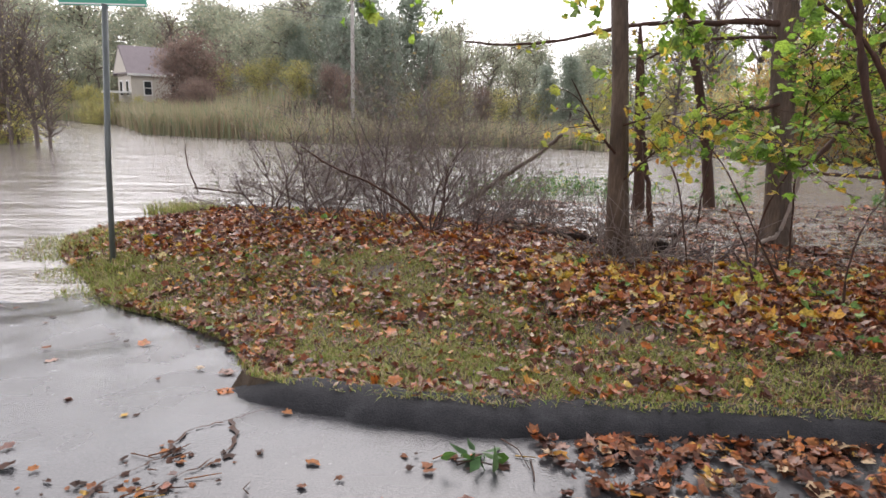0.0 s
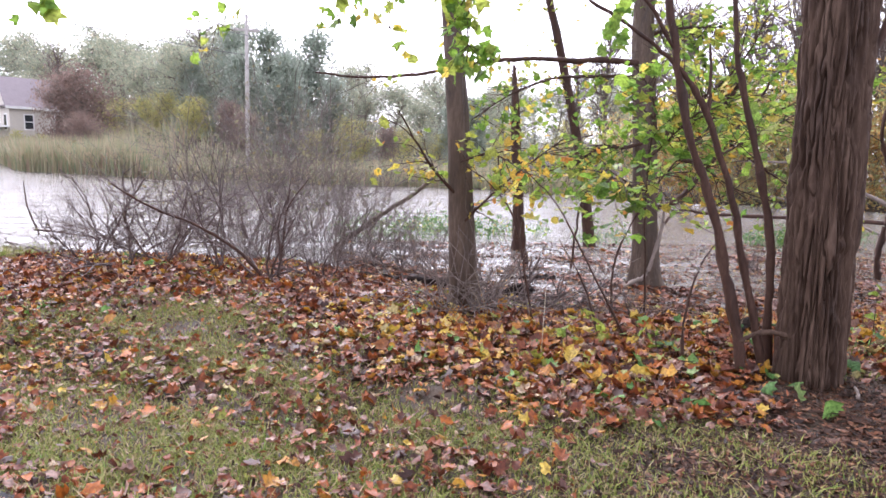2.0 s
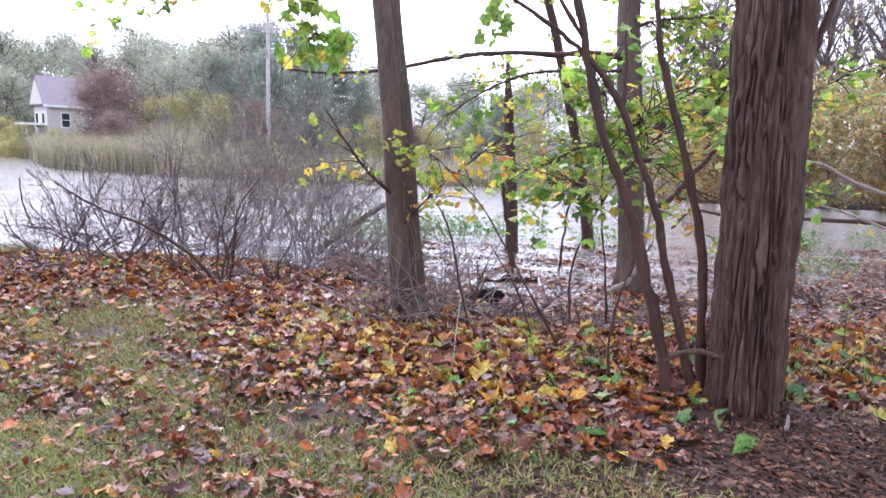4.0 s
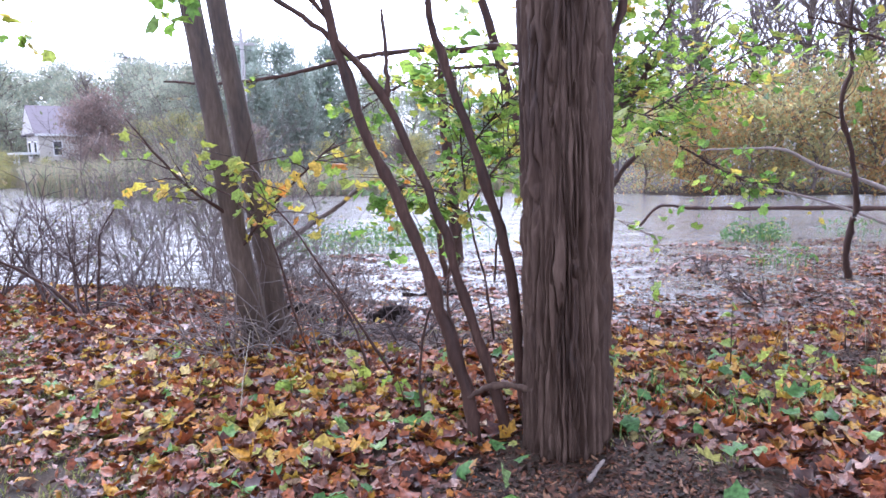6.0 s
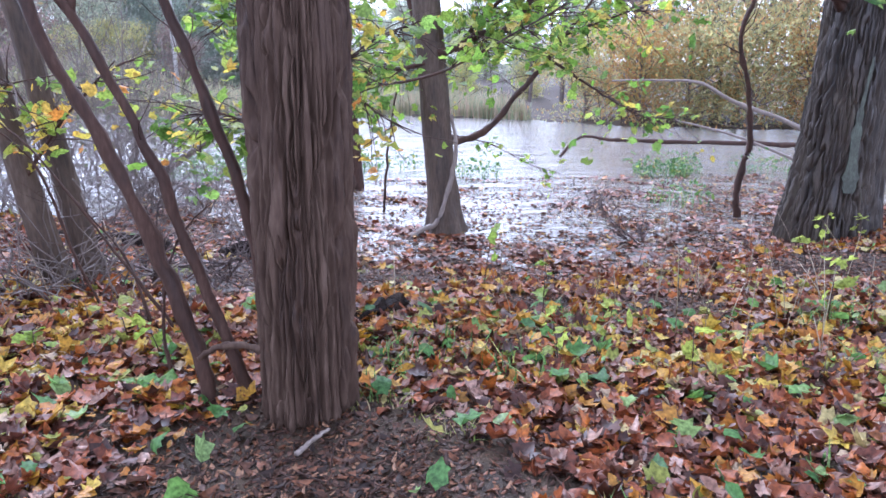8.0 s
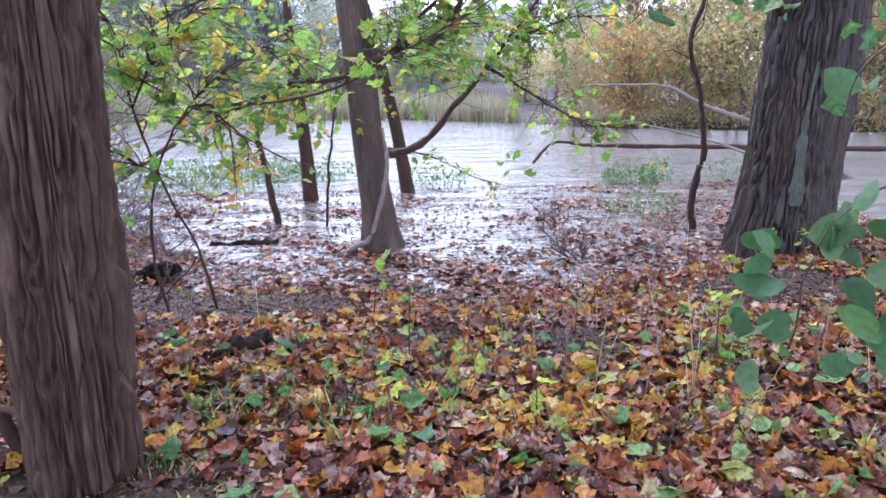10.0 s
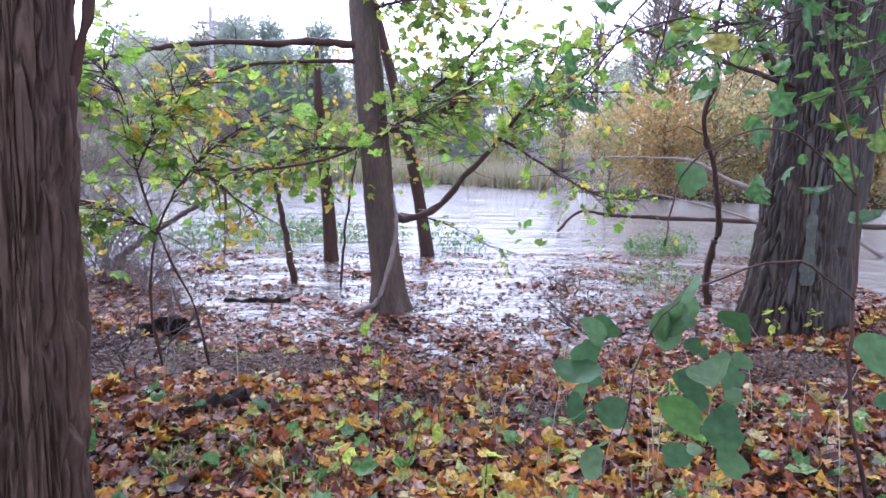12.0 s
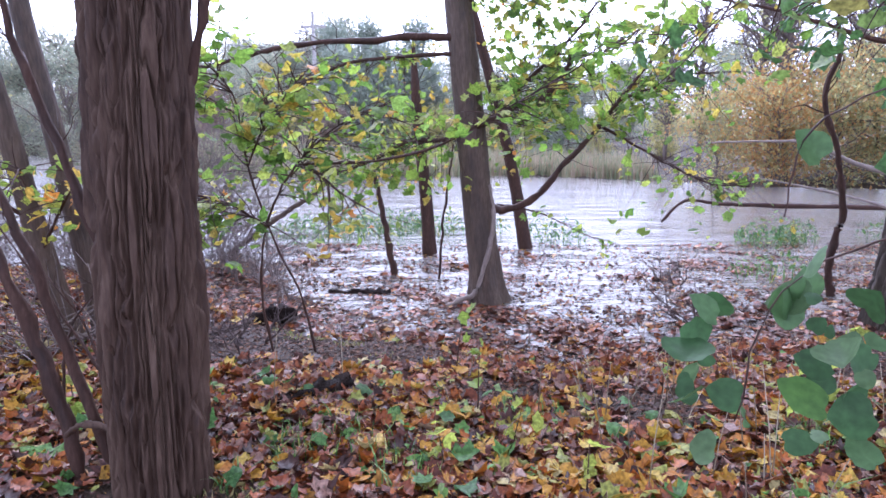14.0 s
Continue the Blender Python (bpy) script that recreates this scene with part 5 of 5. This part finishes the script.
dens = 0.95 - 0.74 * grassy(x, y) + 0.3 * wobble(x, y, 1.4, 8) - 0.25 * np.exp(-d / 0.5)
dens += 0.75 * np.exp(-d / 0.35) * ((x < -0.8) & (y < 7)) + 0.4 * np.exp(-line_dist(x, y, KERB_LINE) / 0.3) * np.clip(0.9 - x, 0, 1)
dens = np.where(x < -3.5, 0.55 * dens, dens)
for bx, by, br in bare_spots:
    dens -= 1.25 * np.exp(-((x - bx) ** 2 + (y - by) ** 2) / br ** 2)
keep &= rng.uniform(0, 1, len(x)) < dens
x, y = x[keep], y[keep]
yel = rng.uniform(0, 1, len(x)) < np.clip(0.1 + 0.16 * wobble(x, y, 0.8, 2) + (0.1 * (x > 1.2) * (y > 4.8) + 0.03 * (x > 4.4)) * np.clip(8.2 - x, 0, 1), 0.02, 0.5)
g = Geo()
lay(g, x[~yel], y[~yel], 0.055, 0.095 - 0.022 * grassy(x[~yel], y[~yel]), tilt=0.4, curl=0.45)
tagged(part("leaf_litter", g, LITTER), "thick carpet of wet brown and rust fallen leaves", "fallen leaves", kind="stuff")
g = Geo()
lay(g, x[yel], y[yel], 0.062, 0.108 - 0.035 * grassy(x[yel], y[yel]), tilt=0.36, curl=0.4)
tagged(part("yellow_leaf_litter", g, LITTER_Y), "scattered bright yellow fallen maple leaves", "fallen leaves", kind="stuff")
x, y = sample(60000, -3, 10, 3.2, 8.5)
few = sum(np.exp(-((x - bx) ** 2 + (y - by) ** 2) / br ** 2) for bx, by, br in bare_spots)
keep = on_bank(x, y) & (rng.uniform(0, 1, len(x)) < 0.85 - 0.4 * grassy(x, y) - 1.2 * few)
x, y = x[keep], y[keep]
g = Geo()
scatter(g, np.stack([x, y, land(x, y) + rng.uniform(0.01, 0.06, len(x))], -1), rng.choice([0.02, 0.035, 0.05], len(x)), OVAL, OVAL_F, tilt=0.5, curl=0.5)
tagged(part("leaf_scraps", g, LITTER), "torn scraps of brown leaves between whole ones", "leaf scraps", kind="stuff")
g = Geo()
for bx, by, br in (*bare_spots, (5.5, 7.6, 1.2), (7.3, 7.4, 0.9), (2.6, 8.6, 0.8)):
    px, py = bx + rng.normal(0, br * 0.8, 2600), by + rng.normal(0, br * 0.8, 2600)
    ok = on_bank(px, py)
    scatter(g, np.stack([px[ok], py[ok], land(px[ok], py[ok]) + 0.006], -1), rng.choice([0.022, 0.035, 0.055], ok.sum()), OVAL, OVAL_F, tilt=0.3, curl=0.4)
tagged(part("leaf_mulch", g, LITTER_MUD), "dark mulch of rotten leaf scraps on mud", "mulch", kind="stuff")
# sodden leaves afloat in the shallows
x, y = sample(160000, 1, 13.5, 7.2, 15)
d = line_dist(x, y, SHORE)
off = ~on_bank(x, y)
drift = np.clip(1.5 * wobble(x, y, 1.3, 5) + 0.9 * wobble(x, y, 3.4, 1) - 0.35, 0, 1)
keep = off & (rng.uniform(0, 1, len(x)) < 0.5 * np.exp(-d / 4.0) * drift + 0.3 * np.exp(-d / 0.4))
g = Geo()
lay(g, x[keep], y[keep], 0.025, 0.105, tilt=0.2, curl=0.3)
tagged(part("floating_leaves", g, LITTER), "rust and orange leaves drifted together in shallow water", "fallen leaves", kind="stuff")
keep = off & (rng.uniform(0, 1, len(x)) < 0.95 * np.exp(-d / 3.2) * np.clip(0.5 + 0.6 * wobble(x, y, 2.3, 3) + 0.5 * wobble(x, y, 6.0, 8), 0.08, 1))
g = Geo()
px, py = x[keep], y[keep]
scatter(g, np.stack([px, py, np.maximum(land(px, py), WATER) + 0.01], -1), rng.choice([0.03, 0.05, 0.08], len(px)), OVAL, OVAL_F, tilt=0.2, curl=0.3)
tagged(part("sodden_scraps", g, LITTER_WET), "sodden dark leaf scraps and mud in shallow water", "leaf scraps", kind="stuff")
# leaves on the road and along the gutter
x, y = sample(15000, 0.5, 11, 1.5, 3.3)
keep = rng.uniform(0, 1, len(x)) < np.clip((x - 0.5) * 1.6, 0, 1) * np.clip(1.0 - (np.interp(x, KERB_LINE[:, 0], KERB_LINE[:, 1]) - 0.2 - y) * 1.1 + 0.3 * wobble(x, y, 2.5, 4), 0, 1)
x2, y2 = sample(170, -5, 2.5, 1.6, 6.5)
k2 = ~on_bank(x2, y2)
x, y = np.append(x[keep], x2[k2]), np.append(y[keep], y2[k2])
keep = ~on_bank(x, y)
x, y = x[keep], y[keep]
for pick, mat, size, lab in ((rng.uniform(0, 1, len(x)) < 0.4, LITTER, 0.085, "drift of wet brown leaves in the gutter"), (rng.uniform(0, 1, len(x)) < 0.75, LITTER_WET, 0.065, "dark sodden leaves in the gutter")):
    g = Geo()
    px, py = x[pick], y[pick]
    deep = px > 0.4
    scatter(g, np.stack([px, py, np.maximum(road_z(px, py), WATER) + rng.uniform(0.008, 0.016, len(px)) + 0.018 * deep], -1), size, MAPLE, MAPLE_F, tilt=np.where(deep, 0.25, 0.07), curl=np.where(deep, 0.3, 0.1))
    tagged(part("gutter_leaves", g, mat), lab, "fallen leaves", kind="stuff")
# grass
x, y = sample(480000, -5.6, 5, 3.2, 9.6)
keep = on_bank(x, y) & (rng.uniform(0, 1, len(x)) < 0.95 * grassy(x, y) * (0.55 + 0.65 * wobble(x, y, 2.6, 6)) + 0.10 * (wobble(x, y, 2.2, 9) > 0.45) + 0.6 * np.exp(-line_dist(x, y, SHORE) / 0.3) * (x < -1.5))
x, y = x[keep], y[keep]
g = Geo()
blades(g, np.stack([x, y, land(x, y) - 0.005], -1), 0.05, 0.0045, 1.2)
tagged(part("lawn_grass", g, GRASS), "thin wet green grass with straw coloured patches", "grass", kind="stuff")
x, y = sample(5200, 4.5, 9, 3.3, 6.4)
keep = wobble(x, y, 1.8, 12) > 0.42
g = Geo()
blades(g, np.stack([x[keep], y[keep], land(x[keep], y[keep]) - 0.005], -1), 0.14, 0.006, 0.8)
x, y = sample(85, 4.9, 9, 3.6, 6.2)
scatter(g, np.stack([x, y, land(x, y) + rng.uniform(0.05, 0.12, len(x))], -1), 0.08, ROUND, ROUND_F, tilt=0.6, curl=0.4)
x, y = sample(120, 2.4, 9, 4.0, 6.6)
scatter(g, np.stack([x, y, land(x, y) + rng.uniform(0.05, 0.1, len(x))], -1), 0.12, MAPLE, MAPLE_F, tilt=0.5, curl=0.4)
tagged(part("ground_herbs", g, HERB), "low green herbs and grass tufts among the leaves", "herbs", kind="stuff")
# dead stalks
g = Geo()
for _ in range(90):
    px, py = rng.uniform(2, 9.5), rng.uniform(5.2, 9)
    if rng.uniform() < 0.4:
        px, py = rng.uniform(6.4, 8.4), rng.uniform(4.6, 6.8)
    z = max(ground_at(px, py), WATER)
    h = rng.uniform(0.15, 0.7)
    dx, dy = rng.normal(0, 0.12, 2)
    g.tube([(px, py, z - 0.02), (px + dx * 0.4, py + dy * 0.4, z + h * 0.5), (px + dx, py + dy, z + h)], [0.004, 0.003, 0.0015], 4)
tagged(part("dead_stalks", g, STRAW), "thin upright dead plant stalks", "stalks", kind="stuff")
# twigs strewn on the ground
g = Geo()
for _ in range(340):
    px, py = rng.uniform(-1, 10), rng.uniform(3.5, 10)
    if rng.uniform() < 0.04:
        px, py = rng.uniform(-1.6, 0.9), rng.uniform(1.8, 3.4)
    z = max(ground_at(px, py), WATER, float(road_z(px, py)) if py < 3.4 else -9) + (0.015 if py > 3.4 else 0.008)
    a, ln = rng.uniform(0, 6.28), rng.uniform(0.08, 0.4)
    c, s = np.cos(a) * ln / 2, np.sin(a) * ln / 2
    g.tube([(px - c, py - s, z), (px + rng.normal(0, 0.02), py + rng.normal(0, 0.02), z + 0.012), (px + c, py + s, z + rng.uniform(0, 0.02))], [0.004, 0.0035, 0.002], 4)
for bx, by, br in bare_spots:
    for _ in range(45):
        px, py, a, ln = bx + rng.normal(0, br), by + rng.normal(0, br), rng.uniform(0, 6.28), rng.uniform(0.05, 0.32)
        if inside(np.array([px]), np.array([py]), BANK)[0]:
            z, c, q = ground_at(px, py) + 0.014, np.cos(a) * ln / 2, np.sin(a) * ln / 2
            g.tube([(px - c, py - q, z), (px + rng.normal(0, 0.015), py + rng.normal(0, 0.015), z + 0.01), (px + c, py + q, z + rng.uniform(0, 0.02))], [0.003, 0.0025, 0.0015], 4)
tagged(part("strewn_twigs", g, BARK_DARK), "short dark twigs strewn over the ground", "twigs", kind="stuff")
# torn green sprig by the kerb
TS = thing("torn_sprig", (0.33, 3.05, float(road_z(0.33, 3.05))), "torn sprig of dark green leaves on wet asphalt", "leaf sprig")
g = Geo()
scatter(g, rng.normal(0, 1, (16, 3)) * [0.06, 0.05, 0.02] + [0, 0, 0.05], 0.1, OVAL, OVAL_F, tilt=0.7, curl=0.3)
part("leaves", g, LEAF_BIG, TS)
g = Geo()
g.tube([(-0.1, 0.02, 0.012), (0, 0, 0.025), (0.1, -0.02, 0.012)], [0.004, 0.004, 0.003], 5)
part("stem", g, BARK_DARK, TS)

# crack in the asphalt with debris caught along it
for pts in ([(-0.72, 3.72), (-0.95, 3.5), (-1.12, 3.35), (-1.15, 3.1), (-1.3, 2.9), (-1.35, 2.7), (-1.5, 2.4), (-1.6, 1.9)], [(-0.95, 3.5), (-0.85, 3.2), (-1.05, 2.85), (-1.1, 2.5)]):
    line = smooth_line(np.array(pts), 9)
    line += rng.normal(0, 0.008, line.shape)
    w = rng.uniform(0.004, 0.012, len(line))
    v = np.concatenate([np.stack([line[:, 0] - w, line[:, 1] - w, road_z(line[:, 0], line[:, 1]) + 0.011], -1), np.stack([line[:, 0] + w, line[:, 1] + w, road_z(line[:, 0], line[:, 1]) + 0.011], -1)])
    k = len(line)
    g = Geo()
    g.add(v, [(i, k + i, k + i + 1, i + 1) for i in range(k - 1)])
    tagged(part("road_crack", g, BARK_DARK, smooth=False), "dark crack in the wet asphalt", "crack", kind="structure")
g = Geo()
for cx, cy, sp, n in ((-1.3, 2.85, 0.12, 26), (-0.55, 2.45, 0.22, 40), (-0.1, 2.35, 0.2, 22), (0.25, 3.1, 0.1, 14), (-1.15, 3.1, 0.1, 14), (-0.3, 2.5, 0.35, 24)):
    px, py = cx + rng.normal(0, sp * 1.6, n), cy + rng.normal(0, sp * 0.5, n)
    scatter(g, np.stack([px, py, road_z(px, py) + 0.01], -1), 0.05, MAPLE, MAPLE_F, tilt=0.12, curl=0.2)
    for _ in range(n // 3):
        qx, qy, a, ln = cx + rng.normal(0, sp * 1.6), cy + rng.normal(0, sp * 0.5), rng.normal(0.3, 0.6), rng.uniform(0.04, 0.16)
        q = float(road_z(qx, qy)) + 0.009
        g.tube([(qx, qy, q), (qx + ln * np.cos(a), qy + ln * np.sin(a), q + 0.005)], [0.004, 0.002], 4)
tagged(part("road_debris", g, LITTER_WET), "leaf scraps and twigs washed together on the asphalt", "debris", kind="stuff")

# seedlings with a few leaves
for x, y, h, n, mat in ((7.05, 6.55, 0.42, 6, LEAF_G), (5.75, 6.0, 0.5, 5, LEAF_YG), (5.55, 7.0, 0.55, 4, LEAF_YG), (5.95, 5.45, 0.3, 6, LEAF_G), (6.3, 5.0, 0.3, 6, LEAF_G), (3.1, 5.9, 0.22, 7, LEAF_G), (2.7, 5.6, 0.2, 6, LEAF_YG),
                       (9.9, 8.5, 0.4, 9, LEAF_G), (10.3, 8.4, 0.35, 9, LEAF_G), (7.6, 5.6, 0.5, 8, LEAF_G), (5.6, 5.2, 0.28, 6, LEAF_G), (9.0, 7.6, 0.35, 6, LEAF_G), (3.4, 5.5, 0.2, 6, LEAF_YG)):
    z = ground_at(x, y)
    T = thing("seedling", (x, y, z), "small seedling with a few green or yellow leaves" if mat is LEAF_G else "small seedling with yellowing leaves", "seedling", "seedlings among the leaves")
    dx, dy = rng.normal(0, 0.05, 2)
    g = Geo()
    g.tube([(0, 0, -0.02), (dx * 0.4, dy * 0.4, h * 0.5), (dx, dy, h)], [0.005, 0.004, 0.002], 5)
    part("stem", g, BARK_DARK, T)
    for _ in range(n):
        q = rng.uniform(0.35, 1.05)
        g = Geo()
        scatter(g, np.array([(dx * q + rng.normal(0, 0.055), dy * q + rng.normal(0, 0.055), h * q)]), 0.1, MAPLE, MAPLE_F, tilt=0.6, curl=0.3)
        part("leaf", g, mat, T)
